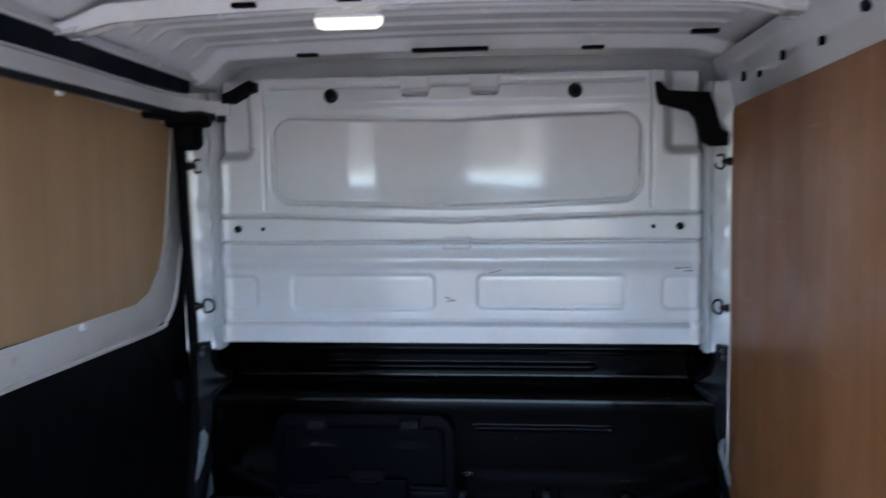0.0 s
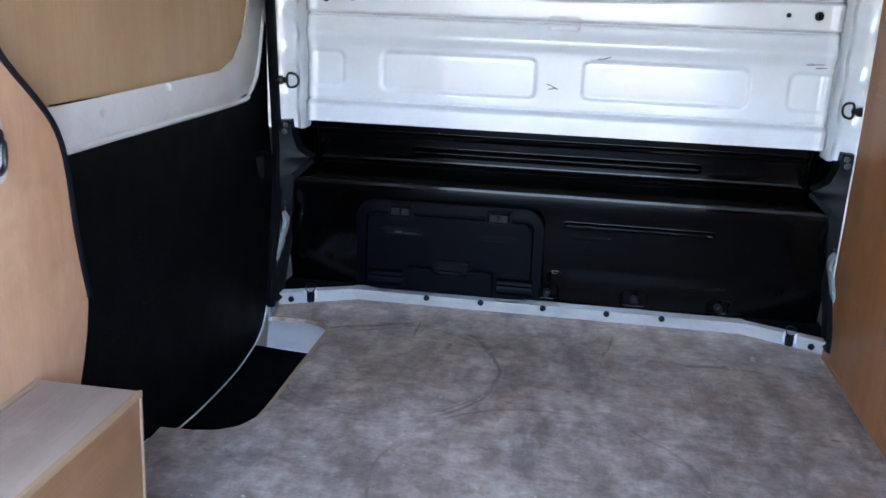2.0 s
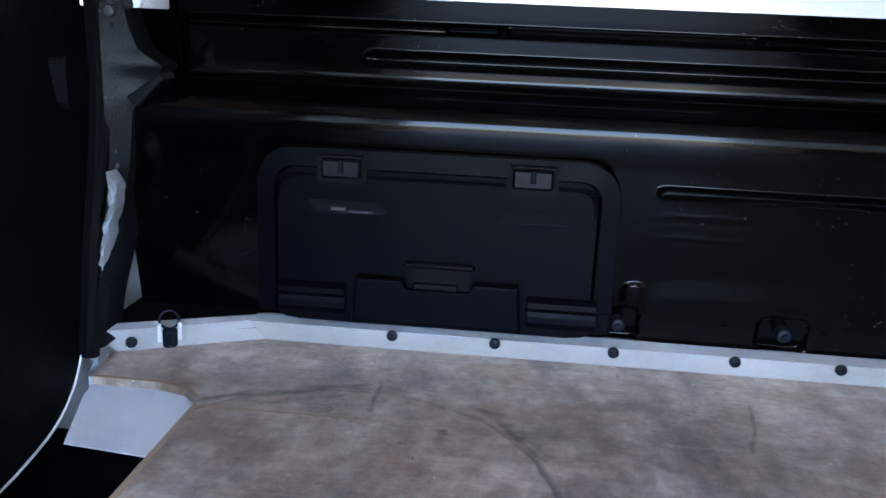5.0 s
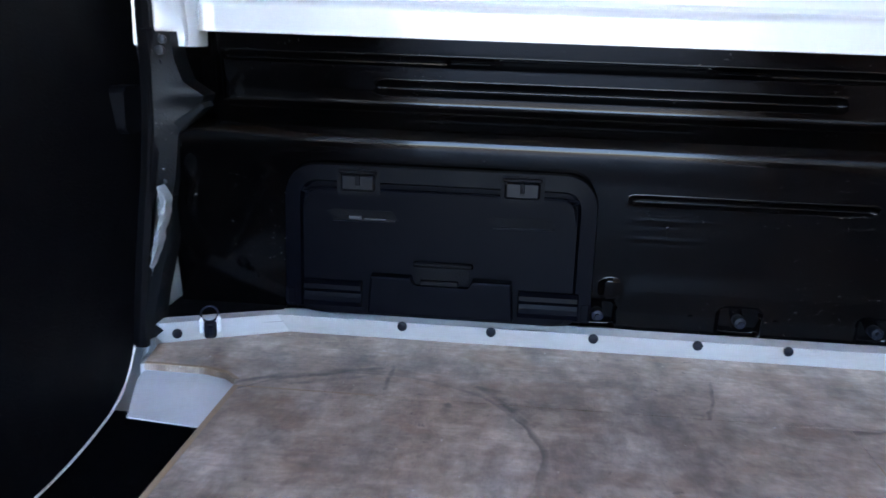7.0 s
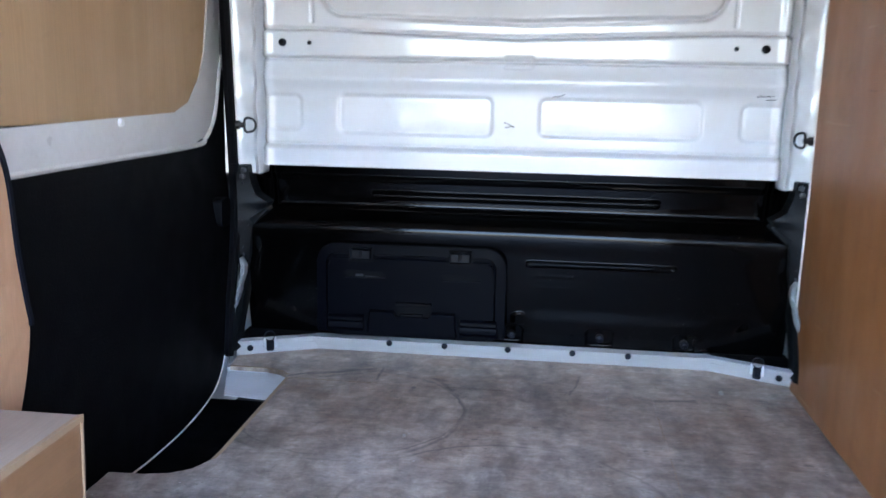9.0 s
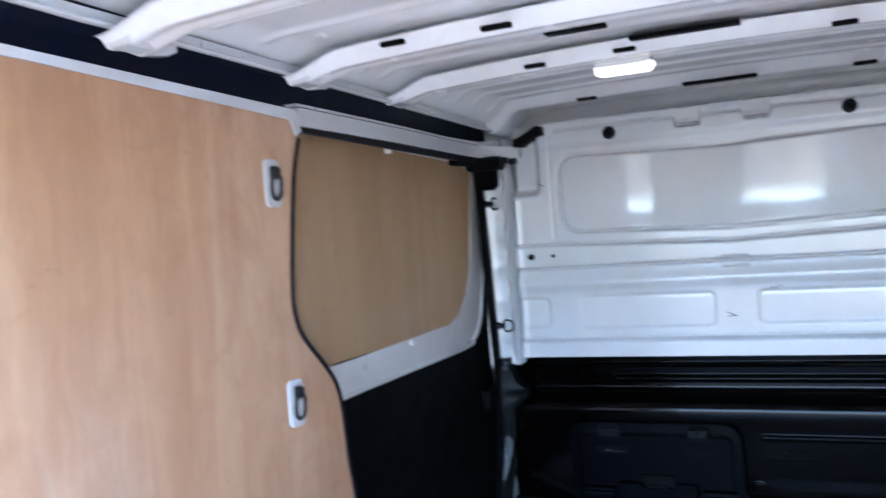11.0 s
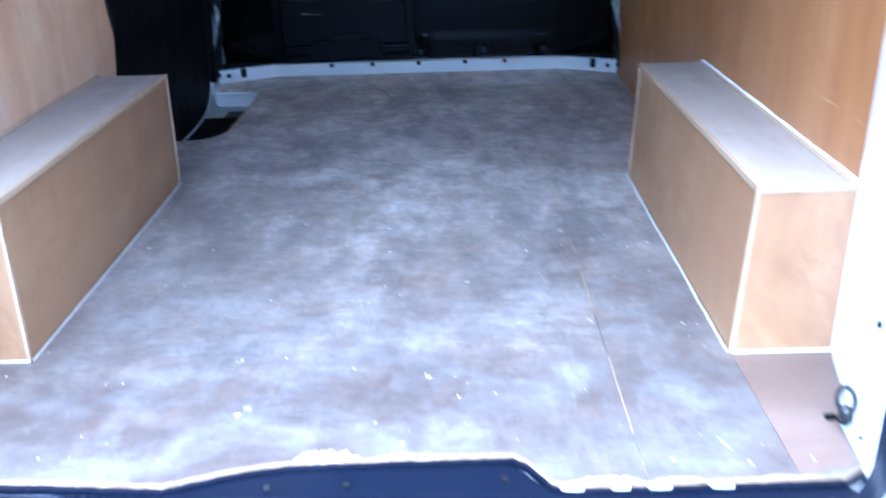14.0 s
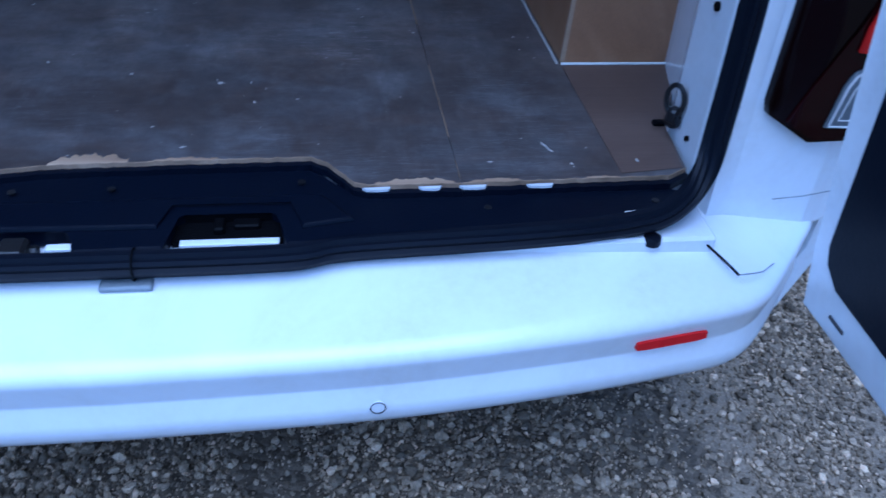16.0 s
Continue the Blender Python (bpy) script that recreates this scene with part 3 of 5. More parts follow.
for y0, y1, w in ((0.02, 0.06, 0.0003), (0.12, 0.34, 0.0007), (0.5, 0.66, 0.0011), (0.66, 0.9, 0.0006), (1.05, 1.22, 0.0008), (1.7, 1.95, 0.0007), (2.05, 2.2, 0.0009)):
    part("board_joint", block(SEAM - w, SEAM + w, y0, y1, F - 0.004, F + 0.0003), CUT, floor, "pale joint between two boards")
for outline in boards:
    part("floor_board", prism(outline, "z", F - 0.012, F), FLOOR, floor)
# raw edges where the veneer broke away, and steel showing under them
for path in (left_rear, right_rear):
    edge = [(a, b - 0.0006) for a, b in path] + [(a, b + 0.0012) for a, b in path[::-1]]
    part("cut_edge", prism(edge, "z", F - 0.0117, F + 0.0004), CUT, floor, "worn cut plywood edge")


def splinter(x0, x1, path, deep, seed):
    """A ragged patch where the top veneer broke away along the edge."""
    rnd = random.Random(seed)
    near = [(a, b) for a, b in path if x0 <= a <= x1]
    n = 3 * len(near)
    xs = [near[0][0] + (near[-1][0] - near[0][0]) * k / n for k in range(n + 1)]
    base = [near[min(k // 3, len(near) - 1)][1] for k in range(n + 1)]
    far, d = [], 0.0
    for k in range(n + 1):
        d += (deep * (0.35 + 0.65 * rnd.random()) - d) * 0.5
        swell = math.sin(math.pi * min(max(k / n, 0.04), 0.96)) ** 0.5
        far.append((xs[k] + rnd.uniform(-0.001, 0.001), base[k] + 0.001 + d * swell))
    part("chipped_edge", prism(near + far[::-1], "z", F - 0.011, F + 0.0007), CHIP, floor, "pale splintered plywood edge")


splinter(-0.108, -0.002, left_rear, 0.03, 5)
splinter(0.01, 0.1, left_rear, 0.008, 6)
splinter(0.285, 0.392, left_rear, 0.017, 7)
splinter(0.395, 0.47, right_rear, 0.011, 8)
splinter(0.54, 0.6, right_rear, 0.005, 9)
for a, b in ((0.272, 0.306), (0.34, 0.368), (0.39, 0.424), (0.474, 0.508)):
    part("steel_edge", prism([(a, 0.0035), (b, 0.0045), (b - 0.003, -0.001), (a + 0.6 * (b - a), -0.0022), (a + 0.004, -0.0008)], "z", 0.5552, 0.5588), INNER_WHITE, floor, "white steel showing under the ply")
part("chipped_edge", prism([(-0.597, 2.312), (-0.588, 2.312), (-0.588, 1.84), (-0.592, 1.79), (-0.6, 1.78), (-0.597, 1.83)], "z", F - 0.011, F + 0.001), RAW_EDGE, floor, "pale cut plywood edge")
part("chipped_edge", prism([(-0.778, 2.378), (-0.67, 2.376), (-0.628, 2.362), (-0.603, 2.338), (-0.597, 2.342), (-0.624, 2.369), (-0.668, 2.383), (-0.778, 2.385)], "z", F - 0.011, F + 0.001), RAW_EDGE, floor, "pale cut plywood edge")
part("board_joint", block(-0.597, -0.36, 2.3122, 2.3148, F - 0.004, F + 0.0004), RAW_EDGE, floor, "pale joint between two boards")

# ---- bulkhead ----
bulkhead = thing("wall_front", (0, 2.5, F), "white upper and black lower pressed steel bulkhead", "bulkhead", kind="structure")


def upper_panel():
    n, m = 460, 260
    x, z = np.meshgrid(np.linspace(-0.722, 0.722, n), np.linspace(1.128, 1.905, m))
    ax = np.abs(x)
    y = np.full_like(x, 2.5)
    # glazed-out window panel with a bead round it
    pane, d = inside(x, z - 0.03 * ax, -0.537, 0.537, 1.527, 1.778, 0.06, 0.02)
    y += 0.005 * pane + 0.013 * np.exp(-(d / 0.006) ** 2)
    # slopes across the pane's width, shaped to send two bright reflections to the camera
    xs = np.linspace(-0.56, 0.56, 400)
    slope = np.interp(xs, [-0.56, -0.34, -0.28, -0.262, -0.205, -0.1, 0.02, 0.1, 0.16, 0.22, 0.29, 0.4, 0.56], [0.0, -0.03, 0.1, 0.1, -0.09, -0.09, -0.11, -0.1, -0.03, 0.06, 0.1, 0.07, 0.0])
    pane_bow = np.cumsum(slope) * (xs[1] - xs[0])
    y += pane * (np.interp(x, xs, pane_bow) + 0.004 - 0.04 * (z - 1.65) - 0.8 * (z - 1.655) ** 2)
    # raised waist band between two creases
    z_up = 1.482 + 0.032 * np.minimum(ax, 0.55)
    band = rise(z, 1.421, 1.431) * (1 - rise(z, z_up - 0.005, z_up + 0.006))
    y -= 0.009 * band
    y += 0.012 * np.exp(-((z - 1.424) / 0.005) ** 2) + 0.011 * np.exp(-((z - z_up - 0.003) / 0.005) ** 2)
    # rolled steps below the band
    y -= 0.012 * np.exp(-((z - 1.372) / 0.022) ** 2)
    y -= 0.016 * (1 - rise(z, 1.17, 1.2)) - 0.01 * np.exp(-((z - 1.187) / 0.006) ** 2)
    # lower pads
    for x0, x1, z0, z1 in ((-0.49, -0.062, 1.222, 1.327), (0.066, 0.495, 1.226, 1.327), (-0.73, -0.597, 1.226, 1.324), (0.596, 0.73, 1.226, 1.322)):
        pad, d = inside(x, z, x0, x1, z0, z1, 0.02, 0.016)
        y += 0.0045 * pad + 0.0012 * np.exp(-((d + 0.004) / 0.006) ** 2)
        y -= 0.001 * pad * np.exp(-((z - z0 - 0.035) / 0.03) ** 2)
    notch, d = inside(x, z, -0.034, 0.046, 1.404, 1.437, 0.006, 0.008)
    y += 0.006 * notch
    # rim above the pane, with pressed tabs
    y -= 0.008 * rise(z, 1.81, 1.835)
    line = np.full_like(x, 1.878)
    for c in (-0.11, 0.092):
        dip = 1 - rise(np.abs(x - c), 0.034, 0.046)
        line -= 0.026 * dip
        slot, d = inside(x, z, c - 0.033, c + 0.033, 1.848, 1.857, 0.003, 0.004)
        y += 0.016 * slot
        y += 0.006 * dip * rise(z, 1.862, 1.872)
    y += 0.011 * np.exp(-((z - line) / 0.0045) ** 2) * (ax < 0.54)
    y += 0.004 * np.exp(-((ax - 0.565) / 0.004) ** 2) * (z > 1.52)
    # set-back upper corners and folded sides
    corner = rise(ax, 0.592, 0.632) * rise(z, 1.665, 1.7)
    y += 0.05 * corner
    y += 0.04 * rise(ax, 0.695, 0.722)
    y -= 0.006 * np.exp(-((ax - 0.69) / 0.01) ** 2) * (z < 1.66)
    rnd = np.random.RandomState(5)
    for _ in range(26):
        cx, cz, s = rnd.uniform(-0.7, 0.7), rnd.uniform(1.14, 1.9), rnd.uniform(0.03, 0.09)
        y += rnd.uniform(-0.0012, 0.0012) * np.exp(-((x - cx) ** 2 + (z - cz) ** 2) / s ** 2)
    return sheet(x, y, z, 0.05)


def lower_panel():
    n, m = 300, 400
    x, z = np.meshgrid(np.linspace(-0.775, 0.775, n), np.linspace(0.621, 1.132, m))
    ax = np.abs(x)
    prof = np.array([(0.6, 2.551), (0.63, 2.549), (0.68, 2.54), (0.75, 2.5255), (0.9, 2.4945), (0.92, 2.489), (0.935, 2.486), (0.946, 2.485), (0.956, 2.4858), (0.965, 2.489), (0.973, 2.4955), (0.98, 2.508), (0.988, 2.534), (0.995, 2.564), (1.0, 2.575), (1.008, 2.581), (1.03, 2.58), (1.07, 2.573), (1.082, 2.571), (1.09, 2.561), (1.1, 2.558), (1.14, 2.55)])
    y = np.interp(z, prof[:, 0], prof[:, 1])
    y = sum(np.interp(z + k * 0.0022, prof[:, 0], prof[:, 1]) for k in range(-3, 4)) / 7
    # long pill-shaped bead, ledge with segments, rib and louvres
    pill, d = inside(x, z, -0.405, 0.405, 1.0315, 1.0475, 0.008, 0.006)
    y -= 0.003 * pill + 0.009 * np.exp(-(d / 0.0034) ** 2)
    for c, h in ((0.9995, 0.007), (1.0835, 0.0065), (1.093, 0.006)):
        y -= h * np.exp(-((z - c) / 0.0028) ** 2) * (ax < 0.68)
    for x0, x1, s in ((-0.28, -0.2, 1), (-0.19, 0.17, -1), (0.18, 0.27, 1)):
        seg, d = inside(x, z, x0, x1, 1.083, 1.093, 0.002, 0.006)
        y -= 0.006 * s * seg
    rib, d = inside(x, z, 0.05, 0.452, 0.865, 0.876, 0.005, 0.006)
    y -= 0.003 * rib + 0.0085 * np.exp(-(d / 0.003) ** 2)
    for x0, x1, z0, z1 in ((0.06, 0.185, 0.822, 0.838), (0.06, 0.185, 0.79, 0.803), (0.345, 0.46, 0.822, 0.838), (0.345, 0.46, 0.795, 0.807)):
        slot, d = inside(x, z, x0, x1, z0, z1, 0.004, 0.007)
        y += 0.0004 * slot * (1 - rise(z, z0, z1)) - 0.0006 * slot * rise(z, z0, z1)
    for x0, x1, z0, z1, h in ((-0.02, 0.042, 0.622, 0.675, 0.012), (0.226, 0.3, 0.622, 0.678, 0.012), (0.47, 0.53, 0.622, 0.672, 0.01), (0.014, 0.045, 0.68, 0.72, -0.006)):
        pad, d = inside(x, z, x0, x1, z0, z1, 0.012, 0.01)
        y += h * pad
    shelf, d = inside(x, z, 0.06, 0.56, 0.6, 0.715, 0.03, 0.05)
    y -= 0.004 * shelf
    cut, d = inside(ax, z, 0.705, 0.9, 0.975, 1.2, 0.03, 0.03)
    y += 0.03 * cut
    rnd = np.random.RandomState(6)
    for _ in range(22):
        cx, cz, s = rnd.uniform(-0.75, 0.75), rnd.uniform(0.62, 1.12), rnd.uniform(0.03, 0.1)
        y += rnd.uniform(-0.0012, 0.0012) * np.exp(-((x - cx) ** 2 + (z - cz) ** 2) / s ** 2)
    return sheet(x, y, z, 0.05)


upper = part("upper_panel", upper_panel(), INNER_WHITE, bulkhead, "glossy white pressed panel with ribs and a blanked window", True)
lower = part("lower_panel", lower_panel(), BLACK, bulkhead, "glossy black pressed panel with a rolled shelf", True)
lip_path = [(-0.79, 2.396), (-0.575, 2.498), (0.575, 2.498), (0.79, 2.396)]
flange = bmesh.new()
rows = [[flange.verts.new((a, b + back, z)) for a, b in lip_path] for back, z in ((0.088, F - 0.002), (0.0, 0.6235), (0.04, 0.6235), (0.13, F - 0.002))]
for r, s in zip(rows, rows[1:]):
    for j in range(3):
        flange.faces.new((r[j], r[j + 1], s[j + 1], s[j]))
part("floor_flange", flange, WHITE, bulkhead, "bright white flange along the floor")
for side in (-1, 1):
    part("corner_infill", prism([(side * a, b) for a, b in ((0.572, 2.53), (0.785, 2.434), (0.785, 2.57), (0.572, 2.57))], "z", 0.6, 0.6245), TRIM, bulkhead, "black infill behind the flange corner")
part("backing", block(-0.9, 0.9, 2.66, 2.69, 0.4, 2.0), INNER_WHITE, bulkhead)

for side in (-1, 1):
    # folded white door-post column beside the panel, with weld dimples
    n, m = 14, 150
    u, z = np.meshgrid(np.linspace(0, 1, n), np.linspace(1.1, 1.87, m))
    x = side * (0.716 + 0.1 * u)
    y = 2.512 - 0.03 * u + 0.012 * np.sin(z * 52) * np.exp(-((u - 0.25) / 0.2) ** 2) - 0.02 * np.exp(-((u - 0.08) / 0.08) ** 2)
    part("post_column", sheet(x, y, z, 0.06), INNER_WHITE, bulkhead, "white door post with weld dimples", True)
    # grey sealer-smeared lower column
    u, z = np.meshgrid(np.linspace(0, 1, n), np.linspace(0.6, 1.125, 110))
    edge = np.interp(z, [0.6, 0.82, 0.872, 0.95, 0.985, 1.018, 1.042, 1.079, 1.12], [0.768, 0.762, 0.75, 0.742, 0.72, 0.694, 0.73, 0.744, 0.75])
    x = side * (edge + (0.776 - edge) * u)
    y = 2.478 - 0.075 * (1 - rise(z, 0.62, 0.8)) - 0.02 * u + 0.012 * np.exp(-((z - 1.0) / 0.02) ** 2) * (1 - u)
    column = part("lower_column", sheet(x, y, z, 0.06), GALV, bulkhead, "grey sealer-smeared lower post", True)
    for a, z in ((0.764, 1.075), (0.76, 1.035), (0.763, 0.985), (0.768, 0.945), (0.767, 0.925), (0.768, 0.89), (0.766, 0.868)):
        part("weld_spot", disc((side * a, 2.468, z), "y", 0.0042, 0.006, 10, 0.001), ZINC if z < 0.9 else RUBBER, column)
    part("post_clip", joined(disc((side * 0.757, 2.462, 1.112), "y", 0.007, 0.012, 12, 0.002), disc((side * 0.762, 2.464, 1.094), "y", 0.008, 0.01, 12, 0.002)), ZINC, bulkhead, "dull metal fixing on the post", True)
    u, z = np.meshgrid(np.linspace(0, 1, 12), np.linspace(0.558, 0.866, 130))
    mid = np.interp(z, [0.558, 0.57, 0.62, 0.665, 0.7, 0.747, 0.792, 0.818, 0.84, 0.866], [0.79, 0.784, 0.782, 0.78, 0.781, 0.771, 0.76, 0.752, 0.75, 0.757])
    wide = np.interp(z, [0.558, 0.57, 0.62, 0.665, 0.7, 0.747, 0.792, 0.818, 0.84, 0.866], [0.006, 0.011, 0.011, 0.012, 0.008, 0.007, 0.008, 0.01, 0.01, 0.002])
    rough = np.array([noise.noise((0.0, side * 3.0, 60.0 * a)) for a in z[:, 0].tolist()])[:, None]
    wide = 0.58 * wide * (1 + 0.35 * rough)
    mid = mid + 0.003 + 0.003 * rough[::-1]
    y = 2.424 - 0.02 * (1 - rise(z, 0.57, 0.68)) + 0.003 * np.sin(z * 150 + 6 * u) - 0.006 * np.exp(-((u - 0.5) / 0.2) ** 2)
    part("sealant_run", sheet(side * (mid + wide * (2 * u - 1)), y, z, 0.03), SEALER, bulkhead, "ragged grimy white sealant down the post", True)
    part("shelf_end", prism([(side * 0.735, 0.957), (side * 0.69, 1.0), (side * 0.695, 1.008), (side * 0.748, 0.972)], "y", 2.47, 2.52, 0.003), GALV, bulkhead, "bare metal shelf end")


def grommet(x, z, r, y=2.492):
    ob = thing("rubber_grommet", (x, y, z), "small round black rubber grommet in the bulkhead", "grommet", "bulkhead grommets")
    part("plug", disc((x, y, z), "y", r, 0.012, 14, 0.002), RUBBER, ob, smooth=True)
    part("centre", disc((x, y - 0.007, z), "y", r * 0.5, 0.004, 10), TRIM, ob)


for x, z, r, y in ((-0.355, 1.852, 0.021, 2.489), (0.348, 1.852, 0.021, 2.489), (-0.646, 1.466, 0.011, 2.49), (0.642, 1.466, 0.011, 2.49), (-0.57, 1.466, 0.006, 2.49), (0.568, 1.466, 0.006, 2.49)):
    grommet(x, z, r, y)

bolt = thing("flange_bolt", (0, 0, 0), "black domed bolt in the white floor flange", "bolt", "flange bolts")
part("head", disc((0, -0.002, 0), "y", 0.0078, 0.006, 12, 0.002), RUBBER, bolt, smooth=True)
part("washer", disc((0, 0, 0), "y", 0.009, 0.003, 12), RUBBER, bolt)
spots = [(-0.342, 2.496), (-0.18, 2.496), (0.003, 2.496), (0.186, 2.496), (0.342, 2.496), (-0.735, 2.42), (0.735, 2.42)]
bolt.matrix_basis = pose(spots[0][0], spots[0][1], 0.617)
for x, y in spots[1:5]:
    copy_thing(bolt, pose(x, y, 0.617))
for x, y in spots[5:]:
    copy_thing(bolt, pose(x, y, 0.603, 0, 0, 26 if x < 0 else -26))


def floor_hook(x, y, turn):
    ob = thing("floor_lashing_hook", (0, 0, 0), "black steel lashing hook at the foot of the bulkhead", "hook", "floor lashing hooks")
    part("bracket", joined(block(-0.011, 0.011, -0.009, 0.003, -0.021, 0.012, 0.004), block(-0.006, 0.006, -0.013, -0.006, -0.016, 0.004, 0.003)), RUBBER, ob)
    part("ring", tube([(0.015 * math.cos(a), 0.006, 0.022 + 0.015 * math.sin(a)) for a in [k * math.tau / 14 for k in range(14)]], 0.002, True, (0, 1, 0)), RUBBER, ob, smooth=True)
    for a in (-0.0155, 0.0155):
        part("tab", block(a - 0.0035, a + 0.0035, -0.002, 0.003, -0.012, 0.018, 0.001), INNER_WHITE, ob, "white welded tab")
    ob.matrix_basis = pose(x, y, 0.613, 0, 0, turn)


floor_hook(-0.682, 2.441, 26)
floor_hook(0.682, 2.441, -26)


def post_ring(x, y, z, side, turn):
    """A swivelling D ring on a stud."""
    ob = thing("post_lashing_ring", (0, 0, 0), "small black swivelling lashing ring on a white post", "lashing ring", "post lashing rings")
    part("stud", joined(disc((-0.012, 0, 0), "x", 0.012, 0.02, 12, 0.003), disc((0.004, 0, 0), "x", 0.008, 0.016, 12)), STEEL, ob, smooth=True)
    loop = [(0.012, 0, -0.016), (0.03, 0, -0.018), (0.04, 0, -0.01), (0.042, 0, 0.0), (0.04, 0, 0.01), (0.03, 0, 0.018), (0.012, 0, 0.016)]
    part("ring", tube(smooth_line(loop, 4, True), 0.0035, True, (0, 1, 0)), STEEL, ob, smooth=True)
    ob.matrix_basis = pose(x, y, z, 0, 0, turn)


post_ring(-0.765, 2.472, 1.238, -1, 5)
post_ring(-0.775, 2.468, 1.655, -1, 60)
post_ring(0.765, 2.472, 1.235, 1, 130)
post_ring(0.765, 2.468, 1.645, 1, 130)

# ---- access hatch in the black panel ----
hatch = thing("bulkhead_hatch", (-0.28, 2.485, 0.63), "dark grey plastic access hatch in the black bulkhead", "hatch")


def rounded(x0, x1, z0, z1, r, n=5):
    pts = []
    for cx, cz, a0 in ((x1 - r, z1 - r, 0), (x0 + r, z1 - r, 90), (x0 + r, z0 + r, 180), (x1 - r, z0 + r, 270)):
        pts += [(cx + r * math.cos(radians(a0 + 90 * k / n)), cz + r * math.sin(radians(a0 + 90 * k / n))) for k in range(n + 1)]
    return pts


outer = rounded(-0.536, -0.024, 0.5, 0.896, 0.042, 7)[:16]
frame_line = [(-0.024, 2.486, 0.652)] + [(a, 2.484, b) for a, b in outer] + [(-0.536, 2.486, 0.652)]
part("hatch_frame", tube(frame_line, [(-0.017, -0.004), (-0.012, -0.008), (0.012, -0.008), (0.017, -0.003), (0.015, 0.008), (-0.012, 0.01)], False, (0, -1, 0)), HATCH, hatch, smooth=True)
for x in (-0.542, -0.018):
    part("frame_foot", block(x - 0.012, x + 0.012, 2.476, 2.53, 0.65, 0.69, 0.006), HATCH, hatch)
part("housing", prism(rounded(-0.532, -0.028, 0.639, 0.886, 0.03), "y", 2.489, 2.56), HATCH, hatch)
lid = part("lid", prism(rounded(-0.519, -0.041, 0.642, 0.871, 0.03), "y", 2.477, 2.492, 0.004), HATCH, hatch)
part("lid_rim", tube(smooth_line([(-0.517, 2.4785, 0.83), (-0.51, 2.478, 0.858), (-0.49, 2.478, 0.869), (-0.07, 2.478, 0.869), (-0.05, 2.478, 0.858), (-0.043, 2.4785, 0.83)], 4), 0.0022), HATCH, lid, "", True)
for x in (-0.421, -0.138):
    latch = part("latch", joined(block(x - 0.03, x + 0.03, 2.466, 2.482, 0.868, 0.898, 0.004), block(x - 0.033, x + 0.033, 2.463, 2.474, 0.899, 0.904, 0.002)), LATCH, hatch, "dark grey plastic latch")
    part("keyhole", block(x - 0.004, x + 0.004, 2.4645, 2.467, 0.878, 0.897, 0.001), TRIM, latch)
    part("latch_recess", prism(rounded(x - 0.038, x + 0.038, 0.86, 0.908, 0.006), "y", 2.474, 2.4765), TRIM, hatch)
for x0, x1 in ((-0.478, -0.35), (-0.198, -0.074)):
    slot = part("finger_slot", prism([(x0, 0.829), (x0 + 0.012, 0.8335), (x1 - 0.012, 0.8335), (x1, 0.8165), (x1 - 0.01, 0.8145), (x0 + 0.03, 0.8145)], "y", 2.4755, 2.4785), TRIM, lid)
    part("slot_lip", tube([(x0 + 0.012, 2.475, 0.815), ((x0 + x1) / 2, 2.4735, 0.8155), (x1 - 0.006, 2.475, 0.8165)], 0.0022), LATCH, slot)
part("latch_tongue", joined(block(-0.437, -0.415, 2.4725, 2.476, 0.818, 0.8245, 0.001), block(-0.41, -0.372, 2.4735, 2.476, 0.8165, 0.8195, 0.0006)), ZINC, lid, "dull metal latch tongue")
part("pocket", prism([(-0.4, 0.652), (-0.142, 0.652), (-0.148, 0.722), (-0.215, 0.722), (-0.22, 0.705), (-0.318, 0.705), (-0.324, 0.722), (-0.394, 0.722)], "y", 2.452, 2.479, 0.004), HATCH, lid)
pull = part("pull_handle", joined(block(-0.322, -0.216, 2.468, 2.478, 0.738, 0.748, 0.003), block(-0.316, -0.222, 2.473, 2.478, 0.706, 0.74)), TRIM, lid)
part("grip_dust", block(-0.308, -0.24, 2.464, 2.4715, 0.7055, 0.716, 0.002), COVER, pull, "dusty lower lip of the grip")
for x0, x1 in ((-0.517, -0.412), (-0.135, -0.03)):
    part("hinge_flap", prism([(2.4785, 0.705), (2.47, 0.7035), (2.464, 0.698), (2.463, 0.69), (2.468, 0.683), (2.466, 0.676), (2.462, 0.668), (2.468, 0.658), (2.4785, 0.656)], "x", x0, x1, 0.002), HATCH, lid)
for x, z in ((0.01, 0.65), (0.263, 0.652), (0.5, 0.648)):
    stud = thing("panel_stud", (x, 2.53, z), "black fixing stud in a pressed pad of the bulkhead", "stud", "panel studs")
    part("head", disc((x, 2.542, z), "y", 0.011, 0.03, 12, 0.003), RUBBER, stud, smooth=True)
    part("tip", disc((x, 2.524, z), "y", 0.005, 0.01, 10), RUBBER, stud)

